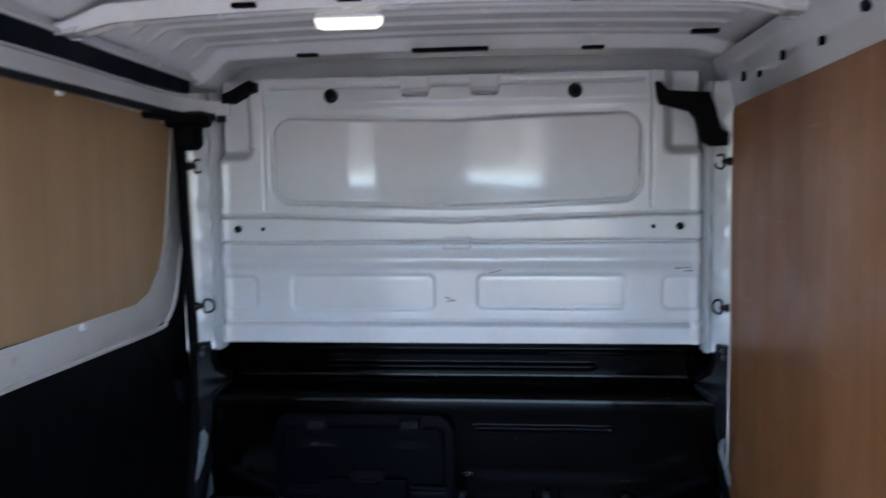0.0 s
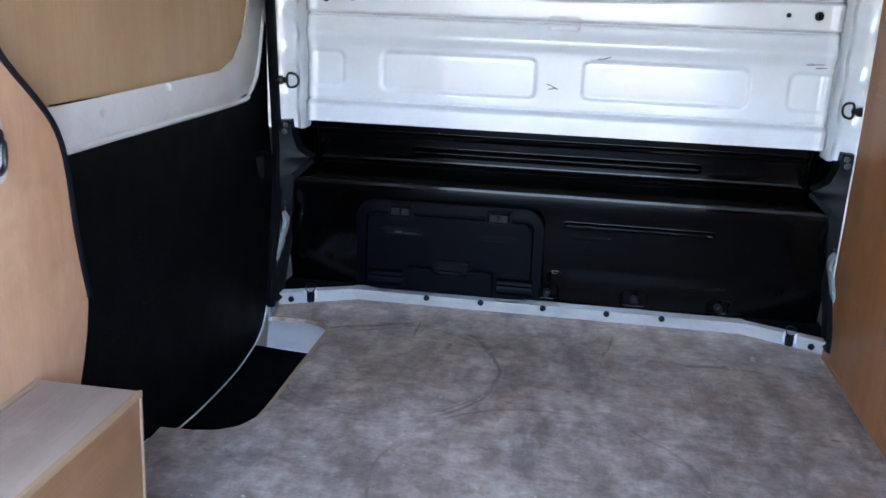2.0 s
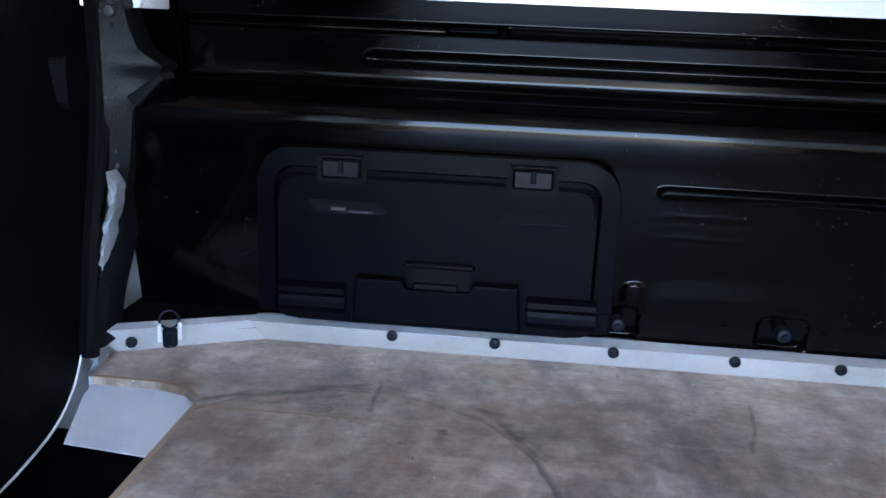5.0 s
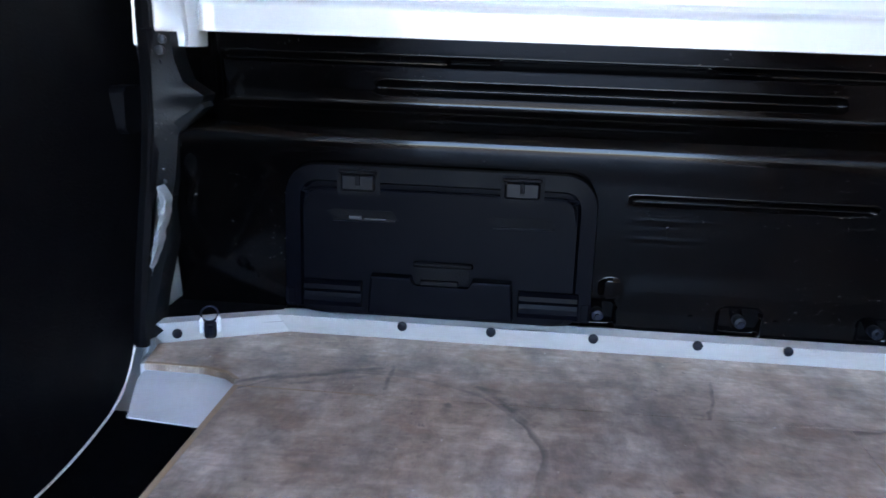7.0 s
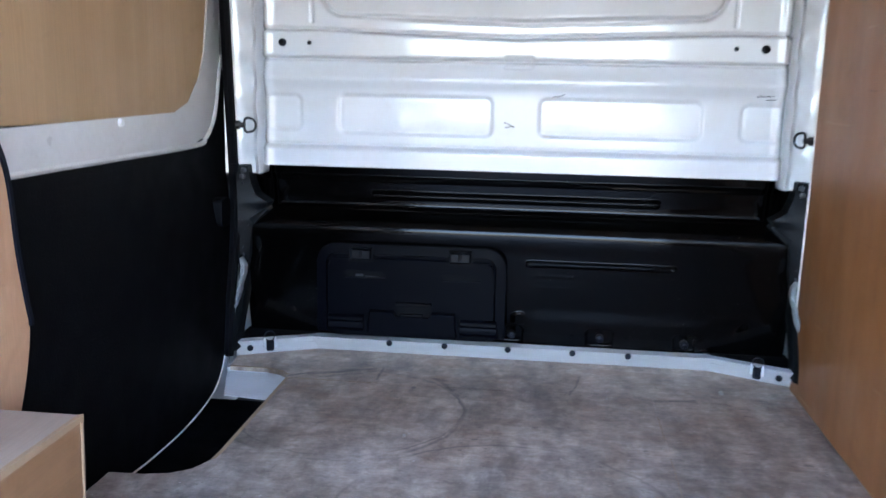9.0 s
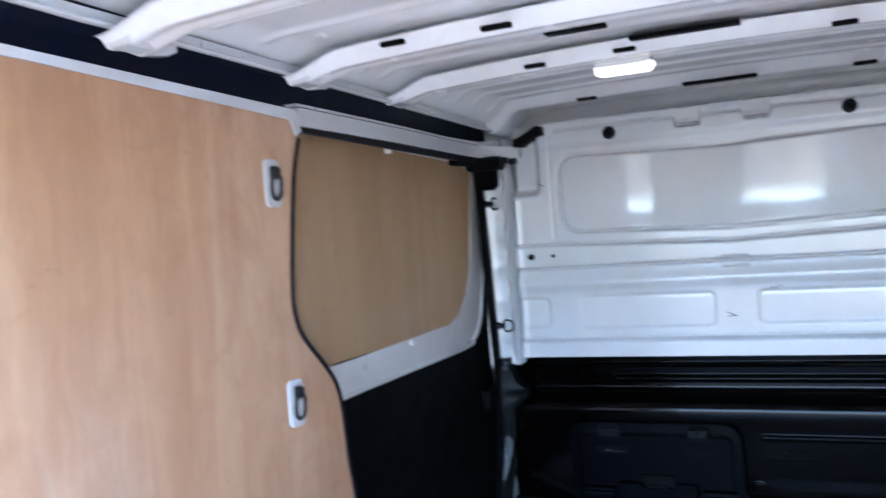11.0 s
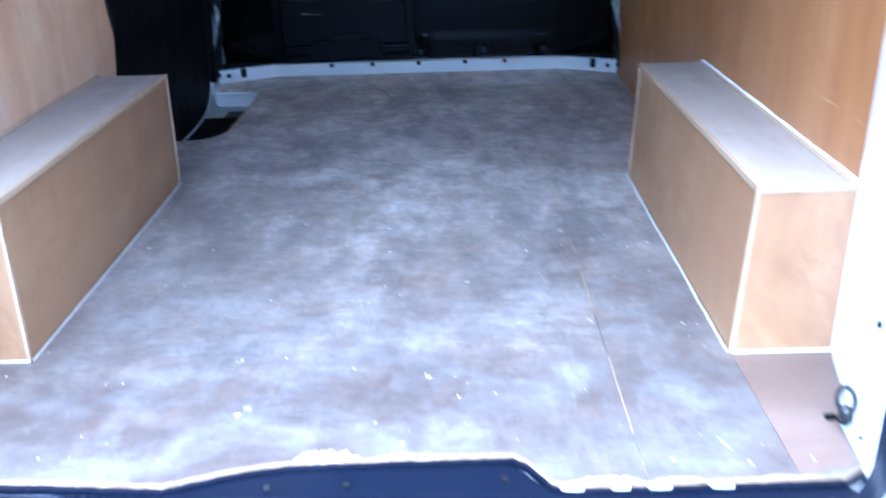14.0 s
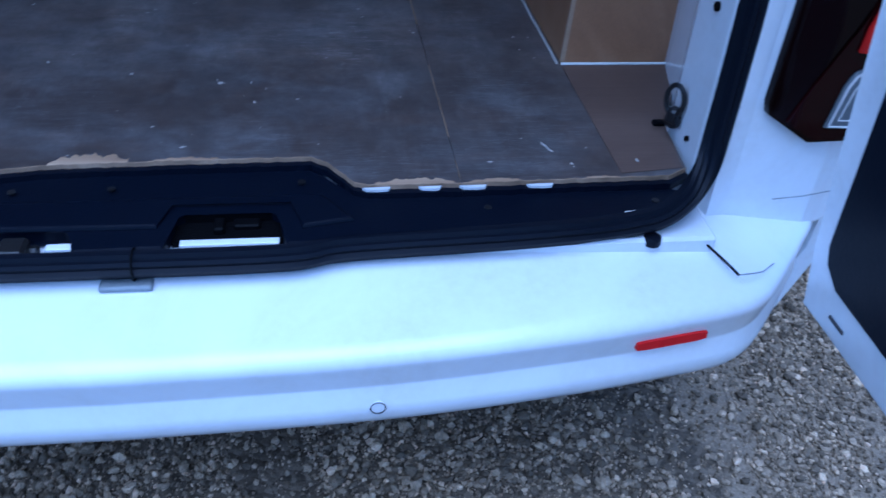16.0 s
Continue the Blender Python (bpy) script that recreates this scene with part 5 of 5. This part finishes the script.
part("rear_header", joined(prism([(0.0, 1.885), (0.03, 1.87), (0.2, 1.905), (0.26, 1.95), (0.1, 1.99), (0.0, 1.97)], "x", -0.72, 0.72)), INNER_WHITE, ceiling, "white rear header of the roof")

lamp = thing("interior_lamp", (-0.155, 1.83, 1.94), "small lit rectangular interior lamp on the roof bow", "lamp")
lens_rows = []
lens_mesh = bmesh.new()
for grow, z in ((0.0, 1.952), (0.0, 1.944), (-0.006, 1.934), (-0.016, 1.93)):
    lens_rows.append([lens_mesh.verts.new((a, b, z)) for a, b in rounded(-0.232 - grow, -0.085 + grow, 1.802 - grow, 1.845 + grow, 0.018)])
for r, q in zip(lens_rows, lens_rows[1:]):
    for k in range(len(r)):
        lens_mesh.faces.new((r[k], r[(k + 1) % len(r)], q[(k + 1) % len(r)], q[k]))
lens_mesh.faces.new(lens_rows[-1])
lens_mesh.faces.new(lens_rows[0][::-1])
part("diffuser", lens_mesh, GLOW, lamp, "warm glowing frosted diffuser", True)
part("holder", block(-0.225, -0.09, 1.795, 1.847, 1.95, 1.992, 0.004), ROOF_WHITE, lamp)

# ---- rear opening ----
rear_frame = thing("wall_rear", (0, 0.05, F), "white painted posts and sill of the open rear doorway", "door frame", kind="structure")
for s in (-1, 1):
    inside_line = [(0.79, 0.352), (0.772, 0.346), (0.762, 0.31), (0.738, 0.21), (0.702, 0.13), (0.697, 0.03)] if s > 0 else [(0.8, 0.16), (0.74, 0.13), (0.698, 0.1), (0.695, 0.03)]
    plan = [(s * a, b) for a, b in inside_line + [(0.712, -0.012), (0.74, -0.004), (0.86, 0.004), (0.915, 0.03), (0.95, 0.09), (0.955, 0.2), (0.9, 0.352)]]
    if s < 0:
        part("rear_post", prism(plan, "z", 0.475, 1.93, 0.006), WHITE, rear_frame, "white painted rear door post")
    else:
        pocket = [(0.79, 0.352), (0.772, 0.346), (0.762, 0.31), (0.738, 0.21), (0.702, 0.13), (0.697, 0.03), (0.712, -0.012), (0.738, -0.005), (0.744, 0.036), (0.838, 0.04), (0.843, 0.002), (0.86, 0.004), (0.915, 0.03), (0.95, 0.09), (0.955, 0.2), (0.9, 0.352)]
        part("rear_post", joined(prism(plan, "z", 0.475, 0.876, 0.004), prism(pocket, "z", 0.872, 0.955), prism(plan, "z", 0.951, 1.93, 0.004)), WHITE, rear_frame, "white painted rear door post with a hinge pocket")
jamb = bmesh.new()
rows = []
for p in b_side[:-6]:
    rows.append([jamb.verts.new(q) for q in ((-0.6945, 0.02, p.z), (-0.6945, 0.08, p.z), (-0.696, p.y - 0.006, p.z), (-0.7, p.y - 0.002, p.z), (-0.72, p.y + 0.002, p.z))])
for r, q in zip(rows, rows[1:]):
    for k in range(4):
        jamb.faces.new((r[k], r[k + 1], q[k + 1], q[k]))
part("jamb", jamb, WHITE, rear_frame, "white painted jamb of the rear post", True)
for a, b in ((0.064, 0.174), (-0.078, -0.045), (-0.14, -0.114)):
    part("sill_lip", block(a, b, -0.072, -0.0615, 0.52, 0.5375, 0.001), WHITE, rear_frame, "white steel showing in a latch pocket")
part("sill_panel", block(-0.7, 0.7, -0.076, 0.05, 0.4, 0.526, 0.004), WHITE, rear_frame, "white painted steel sill")


def post_hook(x, y, z, s):
    ob = thing("rear_lashing_ring", (0, 0, 0), "black steel lashing ring on the white rear post", "lashing ring", "rear lashing rings")
    part("stud", joined(disc((0.0, 0, 0), "x", 0.012, 0.016, 14, 0.003), block(-0.006, 0.012, -0.009, 0.009, -0.004, 0.018, 0.004)), STEEL, ob, smooth=True)
    c = 0.031
    part("ring", tube([(0.008, 0.014 * math.cos(k * math.tau / 18), c * s + 0.021 * math.sin(k * math.tau / 18)) for k in range(18)], 0.0035, True, (1, 0, 0)), STEEL, ob, smooth=True)
    ob.matrix_basis = pose(x, y, z, 0, 0, 0 if x < 0 else 212)
    return ob


post_hook(0.694, 0.105, 0.59, 1)
post_hook(-0.694, 0.068, 1.385, -1)
for y, z, r in ((0.062, 0.585, 0.004), (0.07, 0.76, 0.006)):
    part("drain_hole", disc((0.6965, y, z), "x", r, 0.004, 10), TRIM, rear_frame, "small dark hole")
part("floor_clip", block(0.682, 0.7, 0.137, 0.148, F, F + 0.008, 0.002), TRIM, rear_frame, "small black clip")

sill = thing("sill_trim", (0, 0, 0.55), "moulded black plastic trim over the rear sill", "sill trim")
outline = [(-0.69, 0.03), (-0.285, 0.006), (-0.235, 0.022), (-0.18, 0.048), (-0.1, 0.058), (0.21, 0.066), (0.228, 0.05), (0.258, 0.005), (0.275, -0.003), (0.665, 0.002), (0.688, -0.012), (0.66, -0.045), (0.6, -0.06), (0.25, -0.074), (0.205, -0.085), (0.182, -0.09), (0.174, -0.03), (0.165, -0.024), (0.067, -0.024), (0.058, -0.03), (0.05, -0.09),
           (-0.045, -0.092), (-0.05, -0.056), (-0.06, -0.05), (-0.165, -0.048), (-0.176, -0.056), (-0.182, -0.092), (-0.25, -0.09), (-0.69, -0.07)]
part("cover", prism(outline, "z", 0.5285, 0.548, 0.004), PLASTIC, sill)
for run_edge in (left_rear, right_rear):
    lip = [(a, b - 0.0022) for a, b in run_edge] + [(a, b - 0.0115) for a, b in run_edge[::-1]]
    part("cover_lip", prism(lip, "z", 0.546, F - 0.0045), PLASTIC, sill)
part("ledge", prism([(-0.2, -0.0), (0.225, 0.004), (0.26, -0.05), (0.2, -0.062), (0.19, -0.01), (0.05, -0.01), (0.04, -0.055), (-0.2, -0.052)], "z", 0.545, 0.553, 0.004), PLASTIC, sill, "raised latch housing")
part("striker_pocket", joined(block(0.055, 0.177, -0.061, -0.022, 0.5265, 0.5345), block(0.062, 0.17, -0.0245, -0.022, 0.527, 0.546), block(0.1, 0.112, -0.05, -0.026, 0.529, 0.543, 0.002), block(0.122, 0.152, -0.042, -0.026, 0.529, 0.541, 0.002)), TRIM, sill, "dark latch pocket")
part("striker", joined(block(-0.125, -0.095, -0.088, -0.055, 0.526, 0.545, 0.004), block(-0.135, -0.085, -0.07, -0.058, 0.526, 0.536, 0.003)), STEEL, sill, "steel striker")
for x, y in ((-0.13, 0.02), (-0.02, 0.022), (0.2, 0.028), (0.42, -0.03), (0.632, -0.025), (-0.42, -0.03)):
    part("screw", disc((x, y, 0.5485 if abs(x) > 0.2 else 0.5535), "z", 0.0048, 0.0016, 12), STEEL, sill)

part("sticker", prism([(0.586, -0.047), (0.617, -0.043), (0.614, -0.054), (0.585, -0.058)], "z", 0.548, 0.5488), CHALK, sill, "small white paper sticker")

seal = thing("door_seal", (0, 0, 0.53), "black ribbed rubber seal round the rear doorway", "rubber seal")
run = [(0.0, -0.1, 0.535), (0.18, -0.098, 0.535), (0.25, -0.084, 0.535), (0.45, -0.074, 0.536), (0.58, -0.062, 0.538), (0.645, -0.05, 0.55), (0.685, -0.026, 0.585), (0.7, -0.006, 0.65), (0.703, 0.0, 0.8), (0.703, 0.004, 1.2), (0.701, 0.008, 1.65), (0.685, 0.008, 1.79), (0.62, 0.006, 1.855), (0.45, 0.0, 1.875)]
ring_path = [(x, y, z) for x, y, z in run] + [(0.0, 0.0, 1.882)] + [(-x, y, z) for x, y, z in run[:0:-1]]
ribbed = [(0.0165 * (1 - 0.24 * (k % 3 == 0)) * math.cos(k * math.tau / 21), 0.0155 * (1 - 0.24 * (k % 3 == 0)) * math.sin(k * math.tau / 21)) for k in range(21)]
part("seal_loop", tube(smooth_line(ring_path, 6, True), ribbed, True, (0, 1, 0.6)), RUBBER, seal, smooth=True)
part("seal_joint", tube(smooth_line([(0.02, -0.1 + 0.0185 * math.cos(a), 0.535 + 0.017 * math.sin(a)) for a in [k * math.tau / 10 for k in range(10)]], 2, True), 0.0012, True, (1, 0, 0)), TRIM, seal)

# ---- bumper ----
bumper = thing("rear_bumper", (0, -0.15, 0.42), "white painted plastic rear bumper with a stepped face", "bumper")
plan = smooth_line([(0.0, -0.216, 0), (0.28, -0.21, 0), (0.5, -0.19, 0), (0.64, -0.169, 0), (0.715, -0.154, 0), (0.755, -0.134, 0), (0.792, -0.098, 0), (0.847, -0.034, 0), (0.9, 0.035, 0), (0.94, 0.14, 0), (0.965, 0.38, 0), (0.972, 0.62, 0)], 6)
plan = [Vector((-p.x, p.y, 0)) for p in plan[:0:-1]] + plan
profile = [(0.145, 0.5195), (0.125, 0.515), (0.118, 0.5133), (0.024, 0.4896), (0.014, 0.4868), (0.007, 0.4828), (0.003, 0.4775), (0.0012, 0.471), (0.0016, 0.4665), (0.003, 0.461), (0.0096, 0.4335), (0.0102, 0.4305), (0.0098, 0.4285), (0.0045, 0.407), (0.0035, 0.399), (0.006, 0.385), (0.012, 0.373), (0.02, 0.366), (0.036, 0.361), (0.07, 0.342), (0.12, 0.345)]
bm, rings = bmesh.new(), []
for i, p in enumerate(plan):
    way = (plan[min(i + 1, len(plan) - 1)] - plan[max(i - 1, 0)]).normalized()
    inward = Vector((-way.y, way.x, 0))
    rings.append([bm.verts.new(p + inward * d + Vector((0, 0, z))) for d, z in profile])
for r, s in zip(rings, rings[1:]):
    for j in range(len(profile) - 1):
        bm.faces.new((r[j], r[j + 1], s[j + 1], s[j]))
part("bumper_skin", bm, WHITE, bumper, smooth=True)


def on_bumper(x, off, z):
    """A place on the bumper's plan line, off metres in front of it."""
    for a, b in zip(plan, plan[1:]):
        if a.x <= x <= b.x:
            t = (x - a.x) / (b.x - a.x)
            q = a.lerp(b, t)
            way = (b - a).normalized()
            return Vector((q.x + way.y * off, q.y - way.x * off, z))


def strip_on_bumper(x0, x1, z0, z1, off, thick):
    bm = bmesh.new()
    cols = []
    for k in range(9):
        x = x0 + (x1 - x0) * k / 8
        slant = 0.0015 if k in (0, 8) else 0.0
        cols.append([bm.verts.new(on_bumper(x, o, z)) for o, z in ((off, z0 + slant), (off, z1 - slant), (off - thick, z1 - slant), (off - thick, z0 + slant))])
    for r, s in zip(cols, cols[1:]):
        for j in range(4):
            bm.faces.new((r[j], r[(j + 1) % 4], s[(j + 1) % 4], s[j]))
    bm.faces.new(cols[0])
    bm.faces.new(cols[-1][::-1])
    return bm


part("reflector", strip_on_bumper(0.58, 0.672, 0.4395, 0.4522, -0.0015, 0.012), RED, bumper, "long red plastic reflector")
c = on_bumper(0.277, -0.003, 0.404)
part("sensor_rim", tube([c + Vector((0.0085 * math.cos(k * math.tau / 20), -0.001, 0.0085 * math.sin(k * math.tau / 20))) for k in range(20)], 0.0007, True, (0, 1, 0)), SCUFF, bumper, "thin ring round a parking sensor")
part("sensor", disc(c + Vector((0, 0.002, 0)), "y", 0.0078, 0.006, 18, 0.001), WHITE, bumper, "round white parking sensor")
part("panel_gap", tube([(0.684, -0.062, 0.5155), (0.688, -0.073, 0.5145), (0.697, -0.094, 0.512), (0.707, -0.114, 0.5075), (0.712, -0.124, 0.5045)], 0.0017), TRIM, bumper, "dark gap between bumper and body")
part("corner_seam", tube([(0.712, -0.124, 0.505), (0.735, -0.119, 0.5028), on_bumper(0.77, -0.022, 0.4937), on_bumper(0.79, -0.018, 0.4918)], 0.0008), SEALER, bumper, "fine joint between bumper and body corner")
part("panel_gap", tube([(0.645, -0.06, 0.5165), (0.665, -0.061, 0.5162), (0.69, -0.06, 0.516)], 0.0016), TRIM, bumper, "dark gap between bumper and body")
part("plug", disc((0.618, -0.071, 0.522), "z", 0.011, 0.012, 14, 0.002), RUBBER, bumper, "black rubber plug")
part("tow_flap", block(-0.018, 0.038, -0.117, -0.096, 0.509, 0.5165, 0.002), SEALER, bumper, "small grey tab under the seal")

part("corner_seam", tube([(0.798, -0.01, 0.535), (0.84, -0.009, 0.538), (0.885, -0.002, 0.541), (0.915, 0.02, 0.543)], 0.0008), SEALER, bumper, "fine joint between bumper and body corner")

# ---- tail lamp ----
tail = thing("tail_lamp", (0.81, 0.0, 0.73), "dark red tail lamp with a clear reversing lens", "tail lamp")
part("housing", prism([(0.751, 0.847), (0.77, 0.85), (0.85, 0.823), (0.92, 0.79), (0.93, 0.64), (0.885, 0.622), (0.815, 0.62), (0.752, 0.66), (0.748, 0.675)], "y", -0.016, 0.02, 0.004), SMOKED, tail, "near-black smoked lens", True)
part("red_lens", prism([(0.776, 0.652), (0.797, 0.7), (0.832, 0.77), (0.846, 0.818), (0.918, 0.786), (0.925, 0.643), (0.884, 0.627), (0.818, 0.626), (0.79, 0.643)], "y", -0.0195, -0.012, 0.002), DARK_RED, tail, "dark red outer lens", True)
clear = part("reversing_lens", prism([(0.826, 0.645), (0.834, 0.7), (0.842, 0.717), (0.852, 0.721), (0.9, 0.717), (0.9, 0.642)], "y", -0.024, -0.014, 0.003), CLEAR, tail, "clear ribbed reversing lens", True)
rim_line = [(0.829, 0.648), (0.837, 0.699), (0.844, 0.714), (0.853, 0.718), (0.897, 0.714), (0.897, 0.645)]
part("lens_rim", tube([(a, -0.0242, b) for a, b in rim_line], 0.0016, True, (0, 1, 0)), CHALK, clear, "bright moulded rim", True)
inner_line = [(0.839, 0.656), (0.847, 0.697), (0.855, 0.708), (0.89, 0.705), (0.89, 0.654)]
part("inner_rim", tube([(a, -0.0242, b) for a, b in inner_line], 0.0011, True, (0, 1, 0)), CHALK, clear, "", True)
part("brake_lens", prism([(0.836, 0.742), (0.838, 0.77), (0.847, 0.81), (0.9, 0.786), (0.9, 0.735)], "y", -0.026, -0.014, 0.003), BRIGHT_RED, tail, "bright red brake lens", True)

# ---- open rear door ----
rear_door = thing("rear_door", (0.81, -0.4, 0.48), "white rear door swung open with black inner trim", "door")
shape = [(-0.142, 0.472), (-0.132, 0.55), (-0.112, 0.68), (-0.09, 0.84), (-0.084, 1.0), (-0.084, 1.78), (-0.13, 1.85), (-0.72, 1.85), (-0.77, 1.78), (-0.77, 0.56), (-0.74, 0.49), (-0.68, 0.478)]
part("door_skin", prism(shape, "x", 0.79, 0.85, 0.012), WHITE, rear_door, smooth=True)
trim_shape = [(-0.163, 0.575), (-0.172, 0.555), (-0.2, 0.539), (-0.7, 0.53), (-0.72, 0.55), (-0.72, 1.1), (-0.7, 1.12), (-0.175, 1.12), (-0.157, 1.1), (-0.154, 0.95), (-0.158, 0.76)]
trim = part("inner_trim", prism(trim_shape, "x", 0.781, 0.793, 0.004), PLASTIC, rear_door, "black plastic inner trim")
part("pull_recess", prism([(-0.3, 0.655), (-0.48, 0.64), (-0.48, 0.66), (-0.33, 0.675)], "x", 0.779, 0.783, 0.0015), PLASTIC, trim)
part("drain_slot", block(0.7885, 0.7905, -0.23, -0.2, 0.5, 0.504), SCUFF, rear_door)
for z in (0.905, 1.6):
    part("hinge", joined(block(0.806, 0.83, -0.1, 0.036, z - 0.02, z + 0.02, 0.005), disc((0.818, 0.004, z), "z", 0.01, 0.05, 12, 0.002)), WHITE, rear_door, "white painted door hinge")

# ---- loose chips on the floor ----
chips = thing("floor_debris", (0, 1, F), "pale wood chips and grit scattered on the floor", "debris", kind="stuff")
rnd = random.Random(11)
bits = []
for k in range(14):
    x, y = rnd.uniform(-0.55, 0.74), rnd.uniform(0.15, 2.38)
    r = rnd.uniform(0.0008, 0.002)
    bits.append(prism([(x + r * rnd.uniform(0.5, 1.6) * math.cos(a), y + r * rnd.uniform(0.5, 1.6) * math.sin(a)) for a in (0.3, 1.7, 3.2, 4.8)], "z", F, F + 0.0015))
for x, y, r in ((0.585, 2.395, 0.012), (-0.21, 1.975, 0.006), (0.63, 0.05, 0.003)):
    bits.append(prism([(x + r * math.cos(a) * rnd.uniform(0.3, 1), y + 1.6 * r * math.sin(a)) for a in (0.2, 1.4, 2.6, 3.9, 5.2)], "z", F, F + 0.002))
bits.append(prism([(0.513, 0.102), (0.5148, 0.098), (0.519, 0.092), (0.5205, 0.083), (0.5245, 0.076), (0.523, 0.0765), (0.519, 0.082), (0.5178, 0.088), (0.5135, 0.096)], "z", F, F + 0.0012))
part("chips", joined(*bits), BEAD, chips)

# ---- loose gravel round the rear of the van ----
base = bmesh.new()
bmesh.ops.create_icosphere(base, subdivisions=1, radius=1)
bv = np.array([v.co for v in base.verts])
bf = np.array([[v.index for v in f.verts] for f in base.faces])
base.free()
rng = np.random.RandomState(12)
N = 150000
kinds = [bv * (1 + rng.uniform(-0.32, 0.32, (len(bv), 1))) for _ in range(24)]
pos = np.stack([rng.uniform(-0.6, 1.7, N), rng.uniform(-0.7, 0.75, N)], -1)
pos = pos[(pos[:, 0] > 0.7) | (pos[:, 1] < 0.3)]
N = len(pos)
bare = np.array([noise.noise((2.6 * a, 2.6 * b, 0.3)) for a, b in pos.tolist()])
keep = (bare + 0.5 * np.maximum(pos[:, 0] - 0.85, 0) < 0.16) | (rng.uniform(0, 1, N) < 0.3)
pos = pos[keep]
N = len(pos)
size = np.clip(rng.lognormal(-6.05, 0.55, N), 0.0013, 0.0105)
verts, faces = [], []
for i in range(N):
    a = rng.uniform(0, math.tau)
    p = kinds[i % 24] * (size[i] * np.array([rng.uniform(0.8, 1.3), rng.uniform(0.7, 1.1), rng.uniform(0.65, 1.1)]))
    ca, sa = math.cos(a), math.sin(a)
    q = np.stack([p[:, 0] * ca - p[:, 1] * sa + pos[i, 0], p[:, 0] * sa + p[:, 1] * ca + pos[i, 1], p[:, 2] + size[i] * 0.62], -1)
    verts.append(q)
    faces.append(bf + i * len(bv))
me = bpy.data.meshes.new("gravel")
me.from_pydata(np.concatenate(verts).tolist(), [], np.concatenate(faces).tolist())
me.materials.append(STONES)
tagged(new("gravel", me), "loose grey and pale gravel stones on the yard", "gravel", kind="stuff")

# dry stalks lying on the gravel
stalks = thing("dry_stalk", (0.7, -0.4, 0.01), "dry straw stalks lying on the gravel", "straw", kind="stuff")
rnd = random.Random(31)
bits = []
for k in range(26):
    x, y, a, size = rnd.uniform(0.1, 1.5), rnd.uniform(-0.62, -0.05), rnd.uniform(0, math.tau), rnd.uniform(0.02, 0.075)
    bend = rnd.uniform(-0.3, 0.3)
    line = [(x + size * (s * math.cos(a) - bend * s * s * math.sin(a)), y + size * (s * math.sin(a) + bend * s * s * math.cos(a)), 0.015 + 0.004 * math.sin(3 * s)) for s in (0, 0.25, 0.5, 0.75, 1.0)]
    bits.append(tube(line, rnd.uniform(0.0008, 0.002)))
part("stalks", joined(*bits), STRAW, stalks)
